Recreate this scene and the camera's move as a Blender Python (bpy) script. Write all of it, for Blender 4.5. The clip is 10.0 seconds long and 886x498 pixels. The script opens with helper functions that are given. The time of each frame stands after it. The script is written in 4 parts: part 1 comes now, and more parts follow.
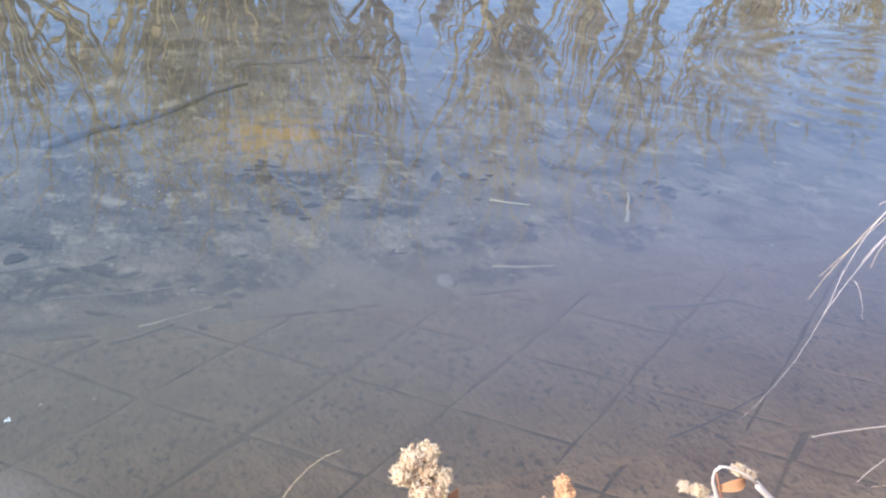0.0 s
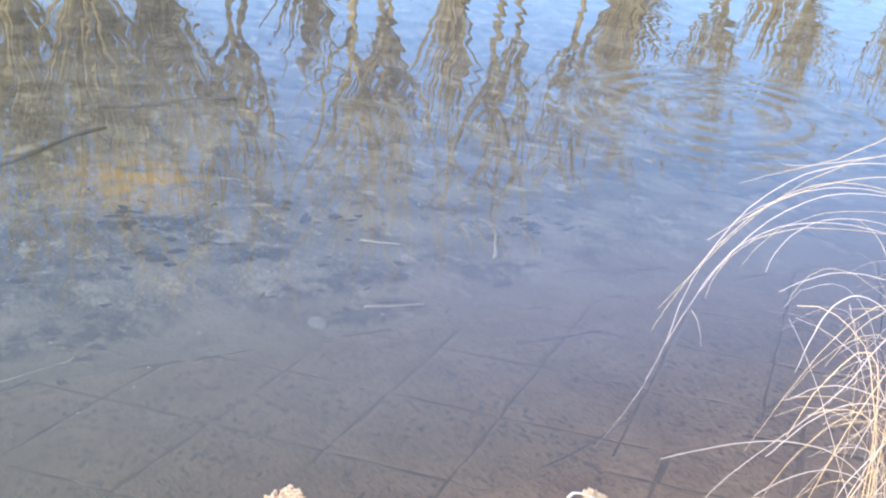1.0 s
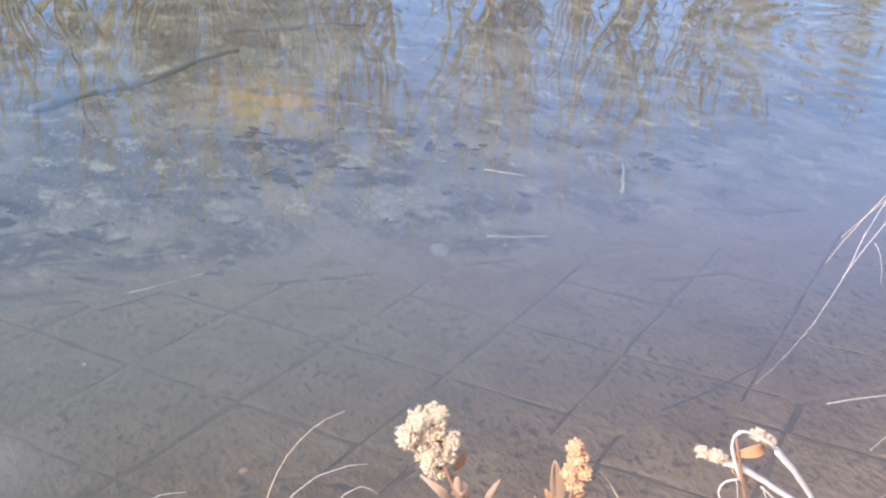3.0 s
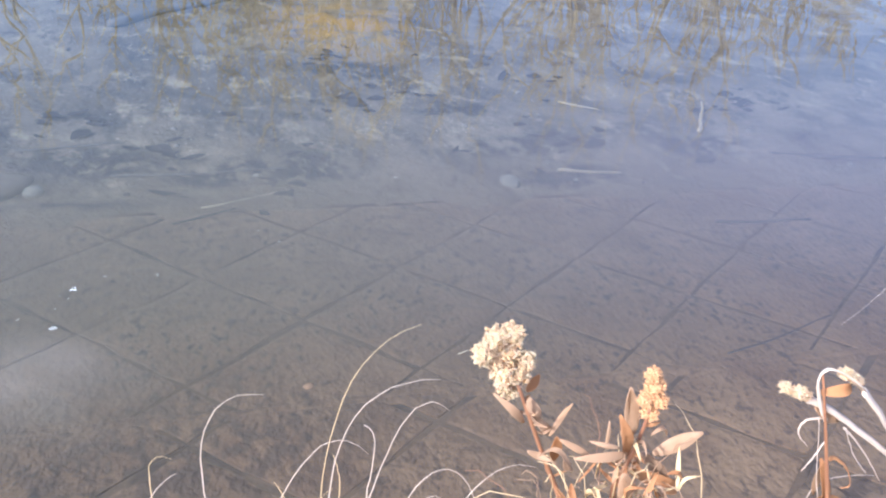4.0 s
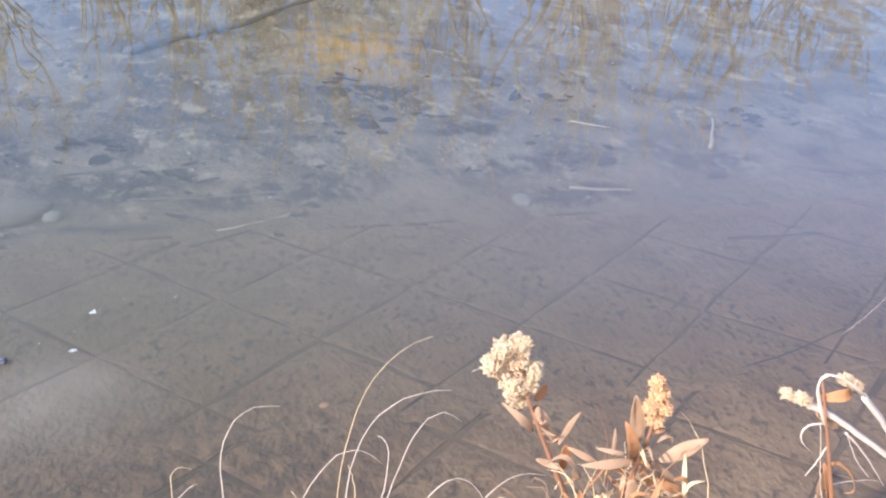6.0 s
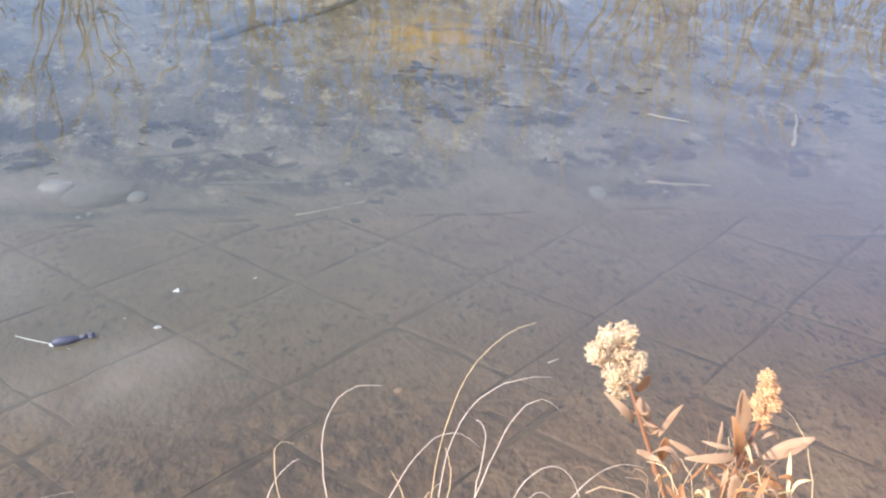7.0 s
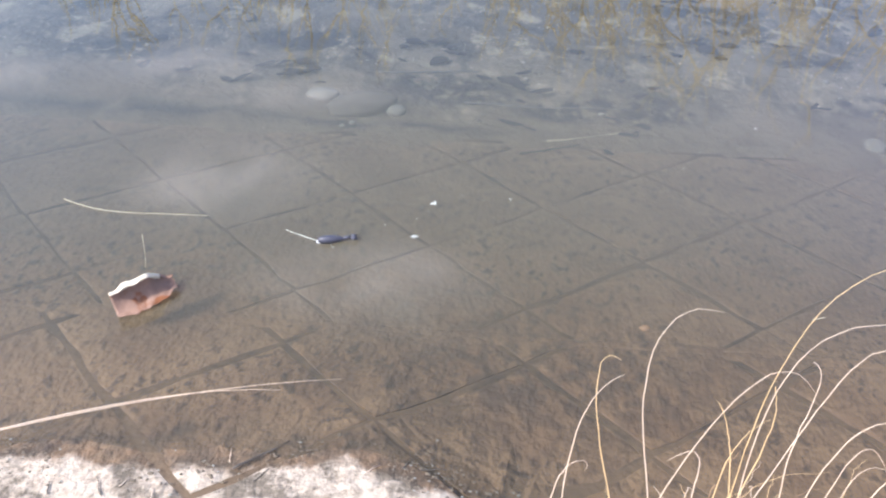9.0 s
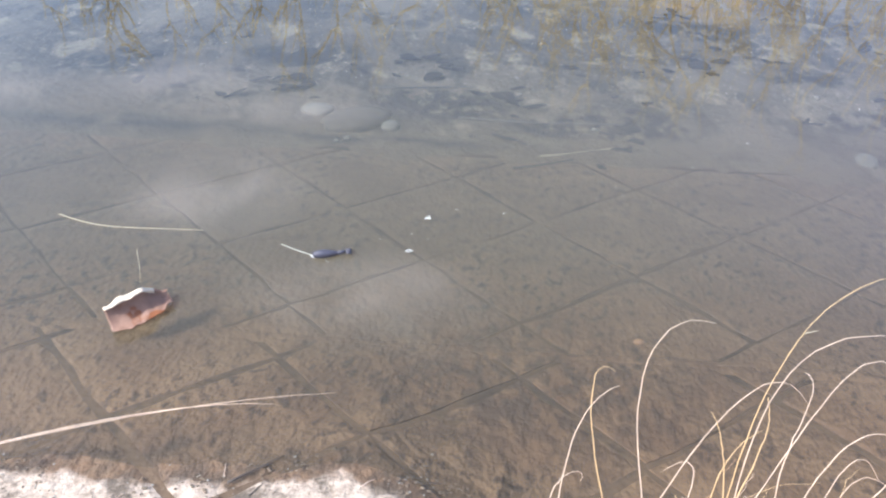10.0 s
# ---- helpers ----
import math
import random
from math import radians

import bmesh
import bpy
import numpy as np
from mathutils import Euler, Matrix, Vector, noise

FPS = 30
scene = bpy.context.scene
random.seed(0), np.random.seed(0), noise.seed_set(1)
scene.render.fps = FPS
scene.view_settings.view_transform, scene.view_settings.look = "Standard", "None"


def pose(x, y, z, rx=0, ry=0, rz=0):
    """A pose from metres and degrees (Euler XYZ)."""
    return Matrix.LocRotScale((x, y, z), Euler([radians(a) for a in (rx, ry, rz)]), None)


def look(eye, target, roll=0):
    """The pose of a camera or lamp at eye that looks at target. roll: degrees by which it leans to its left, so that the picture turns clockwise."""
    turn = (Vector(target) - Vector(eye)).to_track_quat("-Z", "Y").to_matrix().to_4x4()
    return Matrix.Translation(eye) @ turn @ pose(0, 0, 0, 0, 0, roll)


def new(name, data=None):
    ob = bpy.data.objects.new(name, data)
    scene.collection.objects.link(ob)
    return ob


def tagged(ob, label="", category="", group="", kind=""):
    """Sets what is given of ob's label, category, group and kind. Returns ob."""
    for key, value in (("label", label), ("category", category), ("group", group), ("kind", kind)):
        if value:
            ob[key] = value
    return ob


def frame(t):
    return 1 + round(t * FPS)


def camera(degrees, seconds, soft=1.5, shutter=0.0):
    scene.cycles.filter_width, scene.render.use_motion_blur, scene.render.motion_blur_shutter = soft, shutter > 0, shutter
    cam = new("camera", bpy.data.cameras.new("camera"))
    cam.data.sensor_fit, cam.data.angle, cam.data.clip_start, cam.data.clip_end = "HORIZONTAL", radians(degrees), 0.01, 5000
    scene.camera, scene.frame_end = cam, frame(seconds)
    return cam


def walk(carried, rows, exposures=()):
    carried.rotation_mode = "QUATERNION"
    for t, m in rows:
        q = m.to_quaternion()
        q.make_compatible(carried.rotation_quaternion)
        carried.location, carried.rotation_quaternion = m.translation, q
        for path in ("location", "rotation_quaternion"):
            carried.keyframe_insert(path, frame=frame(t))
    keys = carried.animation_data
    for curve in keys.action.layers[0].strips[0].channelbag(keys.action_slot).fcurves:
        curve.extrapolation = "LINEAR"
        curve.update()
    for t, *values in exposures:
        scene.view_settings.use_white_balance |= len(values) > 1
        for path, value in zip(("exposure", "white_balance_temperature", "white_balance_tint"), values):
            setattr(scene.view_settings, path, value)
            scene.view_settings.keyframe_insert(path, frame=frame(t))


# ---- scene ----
cam = camera(51.8, 10.0, soft=2.2)
PATH = [
    (0, 0.174, -1.255, 1.661, 60.36, -1.47, -18.47),
    (0.5, 0.188, -1.261, 1.675, 60.87, -2.11, -21.17),
    (1, 0.181, -1.279, 1.678, 63.14, -3.62, -26.3),
    (1.5, 0.181, -1.275, 1.665, 63.55, -3.26, -27.14),
    (2, 0.179, -1.267, 1.663, 62.72, -2.64, -25.06),
    (2.5, 0.174, -1.251, 1.652, 60.62, -3.13, -21.8),
    (3, 0.166, -1.226, 1.627, 58.67, -2.3, -18.73),
    (3.2, 0.166, -1.217, 1.613, 57.33, -2.29, -17.68),
    (4.3, 0.149, -1.217, 1.605, 54.07, -2.42, -13.26),
    (4.5, 0.152, -1.221, 1.607, 54.22, -2.26, -13.3),
    (5, 0.158, -1.239, 1.618, 55.0, -1.56, -13.83),
    (6.5, 0.137, -1.244, 1.617, 55.55, -1.18, -12.75),
    (7, 0.114, -1.239, 1.611, 54.95, -0.46, -9.16),
    (7.5, 0.084, -1.238, 1.607, 54.2, 0.17, -5.7),
    (8, 0.04, -1.225, 1.585, 51.91, 1.05, -0.48),
    (8.5, -0.001, -1.22, 1.578, 50.68, 2.24, 4.39),
    (9, -0.001, -1.227, 1.58, 51.13, 2.69, 5.18),
    (9.5, 0.01, -1.225, 1.585, 51.57, 2.65, 4.97),
    (10, -0.002, -1.235, 1.583, 52.07, 2.49, 4.84),
]
EXPOSURE = [(0, 1.09, 5230, 11), (1, 1.28, 5140, 10), (2.5, 1.27, 5170, 11), (4.5, 1.28, 5330, 14), (7.5, 1.30, 5680, 12), (9, 1.29, 5760, 11), (10, 1.29, 5760, 11)]
walk(cam, [(t, pose(*p)) for t, *p in PATH], EXPOSURE)

# ---- daylight ----
SUN_AZIMUTH, SUN_HEIGHT = 238.0, 42.0  # clockwise from +y; degrees
world = bpy.data.worlds.new("sky")
scene.world = world
world.use_nodes = True
wn, wl = world.node_tree.nodes, world.node_tree.links
sky = wn.new("ShaderNodeTexSky")
sky.sky_type, sky.sun_disc = "NISHITA", False
sky.sun_elevation, sky.sun_rotation = radians(SUN_HEIGHT), radians(SUN_AZIMUTH)
sky.dust_density, sky.ozone_density = 3.0, 1.2
wl.new(sky.outputs[0], wn["Background"].inputs[0])
wn["Background"].inputs[1].default_value = 0.15
sun = new("sun", bpy.data.lights.new("sun", "SUN"))
sun.data.energy, sun.data.angle, sun.data.color = 3.3, radians(0.5), (1.0, 0.94, 0.84)
_sd = Vector((math.sin(radians(SUN_AZIMUTH)) * math.cos(radians(SUN_HEIGHT)),
              math.cos(radians(SUN_AZIMUTH)) * math.cos(radians(SUN_HEIGHT)), math.sin(radians(SUN_HEIGHT))))
sun.matrix_world = look(_sd * 50, (0, 0, 0))


# ---- materials ----
class Mat:
    """A small builder of node materials."""

    def __init__(self, name):
        self.m = bpy.data.materials.new(name)
        self.m.use_nodes = True
        self.t = self.m.node_tree
        self.n, self.l = self.t.nodes, self.t.links
        self.bsdf, self.out = self.n["Principled BSDF"], self.n["Material Output"]
        self.pos = self.n.new("ShaderNodeNewGeometry").outputs["Position"]

    def put(self, value, socket):
        if hasattr(value, "links"):
            self.l.new(value, socket)
        elif isinstance(value, tuple) and len(value) == 3 and socket.type == "RGBA":
            socket.default_value = (*value, 1)
        else:
            socket.default_value = value

    def noise(self, scale, detail=4.0, rough=0.55, stretch=(1, 1, 1), distortion=0.0):
        mp = self.n.new("ShaderNodeMapping")
        mp.inputs["Scale"].default_value = stretch
        self.l.new(self.pos, mp.inputs[0])
        tx = self.n.new("ShaderNodeTexNoise")
        tx.inputs["Scale"].default_value = scale
        tx.inputs["Detail"].default_value = detail
        tx.inputs["Roughness"].default_value = rough
        tx.inputs["Distortion"].default_value = distortion
        self.l.new(mp.outputs[0], tx.inputs["Vector"])
        return tx.outputs["Fac"]

    def step(self, value, low, high, to_low=0.0, to_high=1.0):
        r = self.n.new("ShaderNodeMapRange")
        r.interpolation_type = "SMOOTHSTEP"
        self.put(value, r.inputs["Value"])
        for key, v in (("From Min", low), ("From Max", high), ("To Min", to_low), ("To Max", to_high)):
            r.inputs[key].default_value = v
        return r.outputs["Result"]

    def math(self, op, a, b=0.0):
        r = self.n.new("ShaderNodeMath")
        r.operation = op
        self.put(a, r.inputs[0])
        self.put(b, r.inputs[1])
        return r.outputs[0]

    def mix(self, fac, a, b, blend="MIX"):
        r = self.n.new("ShaderNodeMix")
        r.data_type, r.blend_type = "RGBA", blend
        self.put(fac, r.inputs[0])
        self.put(a, r.inputs[6])
        self.put(b, r.inputs[7])
        return r.outputs[2]

    def near(self, x, y, radius, sx=1.0, sy=1.0):
        """1 at (x, y), falling to 0 at the radius, in plan, with the two axes scaled."""
        sub = self.n.new("ShaderNodeVectorMath")
        sub.operation = "SUBTRACT"
        self.l.new(self.pos, sub.inputs[0])
        sub.inputs[1].default_value = (x, y, 0)
        mul = self.n.new("ShaderNodeVectorMath")
        mul.operation = "MULTIPLY"
        self.l.new(sub.outputs[0], mul.inputs[0])
        mul.inputs[1].default_value = (sx, sy, 0)
        ln = self.n.new("ShaderNodeVectorMath")
        ln.operation = "LENGTH"
        self.l.new(mul.outputs[0], ln.inputs[0])
        return self.step(ln.outputs["Value"], 0.0, radius, 1.0, 0.0)

    def random(self):
        return self.n.new("ShaderNodeObjectInfo").outputs["Random"]

    def island(self):
        return self.n.new("ShaderNodeNewGeometry").outputs["Random Per Island"]

    def finish(self, color, rough=0.8, bump=None, strength=0.5, distance=0.01, **extra):
        self.put(color, self.bsdf.inputs["Base Color"])
        self.put(rough, self.bsdf.inputs["Roughness"])
        for key, v in extra.items():
            self.put(v, self.bsdf.inputs[key.replace("_", " ")])
        if bump is not None:
            b = self.n.new("ShaderNodeBump")
            b.inputs["Strength"].default_value, b.inputs["Distance"].default_value = strength, distance
            self.put(bump, b.inputs["Height"])
            self.l.new(b.outputs[0], self.bsdf.inputs["Normal"])
        return self.m


def silt(k, color):
    """Pale silt that has settled in soft drifts on the bed."""
    d = None
    for x, y, r, sx, sy in ((-1.03, 1.2, 0.34, 1, 1), (-0.62, 0.78, 0.34, 0.7, 1), (-0.35, 0.62, 0.3, 0.8, 1), (-2.1, 1.95, 0.5, 1, 1), (-1.25, 2.15, 0.5, 0.6, 2)):
        v = k.near(x, y, r, sx, sy)
        d = v if d is None else k.math("MAXIMUM", d, v)
    d = k.math("MULTIPLY", d, k.step(k.noise(5, 4), 0.3, 0.65, 0.25, 1.0))
    return k.mix(k.math("MULTIPLY", d, 0.5), color, (0.24, 0.20, 0.155))


def concrete():
    k = Mat("slab concrete")
    base = k.mix(k.step(k.noise(4.0, 6, 0.65), 0.3, 0.7), (0.155, 0.090, 0.047), (0.245, 0.156, 0.084))
    base = k.mix(k.math("MULTIPLY", k.random(), 0.35), base, (0.155, 0.105, 0.06))
    lumps = k.noise(30, 4, 0.58, (1.2, 0.8, 1), 0.25)
    # Dark mottling; its finer dashes put the lumps' small shadows into the colour.
    specks = k.math("MAXIMUM", k.step(lumps, 0.54, 0.64), k.step(k.noise(62, 3, 0.5, (1.3, 0.8, 1)), 0.58, 0.68, 0.0, 0.7))
    shore = k.step(k.noise(2.2, 3), 0.32, 0.6, 0.2, 1.0)
    base = k.mix(k.math("MULTIPLY", specks, k.math("MULTIPLY", shore, 0.78)), base, (0.045, 0.031, 0.022))
    # Mottled shade on the near slabs, painted into the colour as a dark patch.
    shade_patch = k.math("MULTIPLY", k.near(0.0, 0.36, 0.75, 0.75, 1.5), k.step(k.noise(17, 5, 0.62, (1.25, 0.8, 1), 0.3), 0.40, 0.58, 0.1, 0.75))
    base = k.mix(shade_patch, base, (0.055, 0.038, 0.028))
    base = silt(k, base)
    sep = k.n.new("ShaderNodeSeparateXYZ")
    k.l.new(k.pos, sep.inputs[0])
    edge = k.math("ADD", sep.outputs[2], k.math("MULTIPLY", k.math("SUBTRACT", k.noise(6, 5, 0.6), 0.5), 0.05))
    dry = k.step(edge, 0.009, 0.017)
    pale = k.mix(k.step(k.noise(40, 5, 0.7), 0.45, 0.7), (0.47, 0.38, 0.295), (0.26, 0.20, 0.145))
    pale = k.mix(k.step(k.noise(8, 6, 0.72), 0.48, 0.62), pale, (0.14, 0.11, 0.08))
    damp = k.math("MULTIPLY", k.step(edge, -0.026, 0.0), k.step(k.noise(16, 6, 0.7), 0.3, 0.65))
    base = k.mix(k.math("MULTIPLY", damp, 0.9), base, (0.06, 0.042, 0.026))
    base = k.mix(dry, base, pale)
    h = k.math("ADD", lumps, k.noise(36, 2, 0.5, (1.1, 0.85, 1)))
    return k.finish(base, k.step(dry, 0, 1, 0.55, 0.95), h, 0.7, 0.011)


# Clumps of dark rotting matter on the bed: x, y, reach.
MUCK = ((-0.39, 2.2, 0.42), (0.42, 2.1, 0.38), (1.28, 2.75, 0.3), (1.55, 1.9, 0.32), (1.45, 2.28, 0.25), (0.12, 2.05, 0.3), (-1.1, 2.75, 0.4), (2.35, 2.2, 0.35), (-1.9, 2.5, 0.4), (0.9, 3.4, 0.4))


def bed_soil():
    k = Mat("bed mud")
    a = k.mix(k.step(k.noise(1.6, 5), 0.35, 0.65), (0.105, 0.088, 0.066), (0.22, 0.19, 0.145))
    dark = k.step(k.noise(3.6, 6, 0.68, (1.2, 0.65, 1)), 0.49, 0.62)
    a = k.mix(k.math("MULTIPLY", dark, 0.65), a, (0.035, 0.032, 0.035))
    pale = k.step(k.noise(4.5, 6, 0.7, (1.2, 0.7, 1)), 0.53, 0.68)
    a = k.mix(k.math("MULTIPLY", pale, 0.85), a, (0.36, 0.315, 0.225))
    ochre = k.math("MULTIPLY", k.near(0.95, 4.4, 0.75, 1, 0.7), k.step(k.noise(5, 5), 0.35, 0.6))
    a = k.mix(ochre, a, (0.42, 0.25, 0.05))
    a = k.mix(k.step(k.noise(70, 3), 0.62, 0.75), a, (0.60, 0.56, 0.48))
    a = silt(k, a)
    sep = k.n.new("ShaderNodeSeparateXYZ")
    k.l.new(k.pos, sep.inputs[0])
    near_slabs = k.math("ADD", sep.outputs[1], k.math("MULTIPLY", k.math("SUBTRACT", k.noise(2.0, 4), 0.5), 0.8))
    a = k.mix(k.step(near_slabs, 1.5, 2.5, 0.8, 0.0), a, k.mix(k.noise(6, 5, 0.65), (0.14, 0.095, 0.055), (0.24, 0.175, 0.11)))
    muck = None
    for x, y, r in MUCK:
        v = k.near(x, y, r, 0.8, 1.5)
        muck = v if muck is None else k.math("MAXIMUM", muck, v)
    a = k.mix(k.math("MULTIPLY", k.step(muck, 0.0, 0.7), k.step(k.noise(9, 5, 0.65, (1.2, 0.8, 1)), 0.38, 0.55)), a, (0.032, 0.030, 0.032))
    # Shadow line below the slabs' outer step, painted as a dark strip.
    ledge_shade = k.math("MAXIMUM", k.near(-1.55, 1.80, 0.75, 0.7, 5.0), k.near(-0.55, 1.78, 0.5, 0.6, 6.0))
    a = k.mix(k.math("MULTIPLY", ledge_shade, k.step(k.noise(4.5, 5, 0.6), 0.3, 0.55)), a, (0.03, 0.028, 0.026))
    land = k.step(sep.outputs[2], 0.02, 0.09)
    turf = k.mix(k.noise(14, 6, 0.7), (0.16, 0.12, 0.06), (0.34, 0.26, 0.13))
    a = k.mix(land, a, turf)
    return k.finish(a, 0.9, k.noise(12, 6, 0.65), 0.8, 0.04)


def joint_mud():
    k = Mat("joint mud")
    c = k.mix(k.noise(18, 4), (0.02, 0.015, 0.013), (0.05, 0.038, 0.029))
    c = k.mix(k.step(k.noise(3.4, 6, 0.68), 0.34, 0.54, 0.25, 0.92), c, (0.14, 0.092, 0.053))
    return k.finish(c, 0.9, k.noise(30, 4), 0.5, 0.01)


def water_surface():
    k = Mat("pond water")
    k.n.remove(k.bsdf)
    calm = k.noise(1.7, 1, 0.5, (1.5, 0.42, 1))
    fine = k.noise(4.2, 1, 0.5, (1.4, 0.26, 1))
    sep = k.n.new("ShaderNodeSeparateXYZ")
    k.l.new(k.pos, sep.inputs[0])
    far = k.step(sep.outputs[1], 1.8, 5.5, 0.06, 1.0)
    h = k.math("ADD", k.math("MULTIPLY", calm, 1.0), k.math("MULTIPLY", fine, 0.30))
    h = k.math("MULTIPLY", h, far)
    for x, y, r, n, amp in ((4.2, 2.75, 1.2, 34.0, 0.16), (-0.30, 0.62, 0.30, 80.0, 0.012)):
        sub = k.n.new("ShaderNodeVectorMath")
        sub.operation = "SUBTRACT"
        k.l.new(k.pos, sub.inputs[0])
        sub.inputs[1].default_value = (x, y, 0)
        ln = k.n.new("ShaderNodeVectorMath")
        ln.operation = "LENGTH"
        k.l.new(sub.outputs[0], ln.inputs[0])
        dist = ln.outputs["Value"]
        wave = k.math("SINE", k.math("MULTIPLY", dist, n))
        fade = k.math("MULTIPLY", k.step(dist, r * 0.7, r, 1.0, 0.0), k.step(dist, 0.0, r * 0.35))
        h = k.math("ADD", h, k.math("MULTIPLY", k.math("MULTIPLY", wave, fade), amp))
    b = k.n.new("ShaderNodeBump")
    b.inputs["Strength"].default_value, b.inputs["Distance"].default_value = 1.0, 0.0085
    k.put(h, b.inputs["Height"])
    clear = k.n.new("ShaderNodeBsdfTransparent")
    clear.inputs[0].default_value = (0.90, 0.90, 0.87, 1)
    murk = k.n.new("ShaderNodeBsdfDiffuse")
    body = k.n.new("ShaderNodeMixShader")
    cloud = None
    for x, y, r, sx, sy in ((-0.97, 1.06, 0.36, 0.9, 1.1), (-2.12, 1.74, 0.42, 0.8, 1.4), (-0.88, 1.57, 0.42, 0.7, 3.4), (-1.34, 1.85, 0.42, 0.8, 1.5), (-0.42, 0.58, 0.34, 0.8, 1.5)):
        v = k.near(x, y, r, sx, sy)
        cloud = v if cloud is None else k.math("MAXIMUM", cloud, v)
    cloud = k.math("MULTIPLY", cloud, k.step(k.noise(3.6, 5, 0.6, (1, 1, 1), 0.3), 0.25, 0.8))
    thick = k.math("SUBTRACT", k.step(sep.outputs[1], -0.1, 1.0, 0.10, 0.60), k.step(sep.outputs[1], 1.2, 2.1, 0.0, 0.31))
    tone = k.mix(k.noise(0.9, 3), (0.098, 0.091, 0.062), (0.124, 0.114, 0.080))
    # Towards +x the murk is tinted paler and bluer, imitating brighter sky reflection.
    tone = k.mix(k.step(sep.outputs[0], -0.2, 2.2), tone, k.mix(k.noise(1.1, 3), (0.120, 0.105, 0.102), (0.148, 0.131, 0.129)))
    k.put(k.mix(cloud, tone, (0.26, 0.225, 0.18)), murk.inputs[0])
    k.put(k.math("ADD", thick, k.math("MULTIPLY", cloud, 0.17)), body.inputs[0])
    k.l.new(clear.outputs[0], body.inputs[1])
    k.l.new(murk.outputs[0], body.inputs[2])
    gloss = k.n.new("ShaderNodeBsdfGlossy")
    gloss.inputs["Roughness"].default_value = 0.0
    k.l.new(b.outputs[0], gloss.inputs["Normal"])
    face = k.n.new("ShaderNodeLayerWeight")
    face.inputs[0].default_value = 0.5
    fr = k.math("ADD", k.math("MULTIPLY", k.math("POWER", face.outputs["Facing"], 3.62), 0.97), 0.03)
    top = k.n.new("ShaderNodeMixShader")
    k.l.new(fr, top.inputs[0])
    k.l.new(body.outputs[0], top.inputs[1])
    k.l.new(gloss.outputs[0], top.inputs[2])
    k.l.new(top.outputs[0], k.out.inputs[0])
    return k.m


def fibre(name, low, high, rough=0.7, scale=60.0, stretch=(1, 1, 0.15), soft=0.0):
    k = Mat(name)
    c = k.mix(k.noise(scale, 4, 0.6, stretch), low, high)
    c = k.mix(k.math("MULTIPLY", k.random(), 0.35), c, tuple(0.7 * v for v in low))
    if soft:
        k.bsdf.inputs["Subsurface Weight"].default_value = soft
        k.bsdf.inputs["Subsurface Radius"].default_value = (0.008, 0.005, 0.003)
        k.bsdf.inputs["Subsurface Scale"].default_value = 1.0
    return k.finish(c, rough, k.noise(scale * 3, 3), 0.3, 0.002)


def leafy(name, low, high):
    k = Mat(name)
    c = k.mix(k.island(), low, high)
    return k.finish(c, 0.8)


M_SLAB, M_BED, M_JOINT, M_WATER = concrete(), bed_soil(), joint_mud(), water_surface()
M_GRASS = fibre("dry grass", (0.58, 0.38, 0.17), (0.80, 0.58, 0.32))
M_GRASS_PALE = fibre("bleached grass", (0.56, 0.41, 0.30), (0.80, 0.645, 0.51))
M_STEM = fibre("brown stem", (0.22, 0.085, 0.04), (0.36, 0.17, 0.08))
M_LEAF = fibre("dry leaf", (0.31, 0.17, 0.085), (0.48, 0.305, 0.18), 0.75, 45)
M_LEAF_RED = fibre("russet leaf", (0.30, 0.12, 0.04), (0.46, 0.22, 0.085), 0.75, 45)
M_FLUFF = fibre("seed fluff", (0.56, 0.32, 0.16), (0.80, 0.53, 0.31), 0.95, 180, (1, 1, 1), 0.6)
M_FLUFF_TAN = fibre("tan seed fluff", (0.48, 0.235, 0.10), (0.68, 0.38, 0.18), 0.95, 180, (1, 1, 1))
M_TWIG = fibre("sunken twig", (0.05, 0.042, 0.038), (0.12, 0.10, 0.08), 0.8, 40)
M_DARK_BAR = fibre("dark stalk and band", (0.10, 0.098, 0.10), (0.17, 0.16, 0.15), 0.8, 8)
M_REED = fibre("pale reed", (0.36, 0.31, 0.21), (0.52, 0.46, 0.33), 0.8, 40)
M_SUNK = fibre("sunken leaf", (0.018, 0.016, 0.018), (0.05, 0.042, 0.038), 0.85, 25, (1, 1, 1))
M_STONE = fibre("grey stone", (0.085, 0.073, 0.06), (0.16, 0.14, 0.115), 0.8, 22, (1, 1, 1))
M_STONE_PALE = fibre("pale stone", (0.21, 0.20, 0.17), (0.34, 0.325, 0.285), 0.8, 30, (1, 1, 1))
M_GRIT = fibre("dark grit", (0.07, 0.055, 0.04), (0.20, 0.155, 0.11), 0.9, 60, (1, 1, 1))
M_FOAM = fibre("white foam", (0.48, 0.48, 0.45), (0.74, 0.74, 0.71), 0.6, 60, (1, 1, 1))
M_BARK = fibre("sunlit bark", (0.23, 0.16, 0.04), (0.38, 0.28, 0.085), 0.9, 6)
M_TWIGS = fibre("bare twigs", (0.24, 0.17, 0.04), (0.40, 0.295, 0.085), 0.9, 6)
M_OLIVE = leafy("olive foliage", (0.29, 0.21, 0.035), (0.50, 0.375, 0.075))
M_FAWN = leafy("fawn foliage", (0.20, 0.13, 0.06), (0.34, 0.23, 0.115))
M_LURE = fibre("dark blue lure", (0.022, 0.022, 0.034), (0.07, 0.07, 0.10), 0.5, 90, (1, 1, 1))
M_LURE_PALE = fibre("pale lure belly", (0.45, 0.45, 0.45), (0.6, 0.6, 0.6), 0.4)
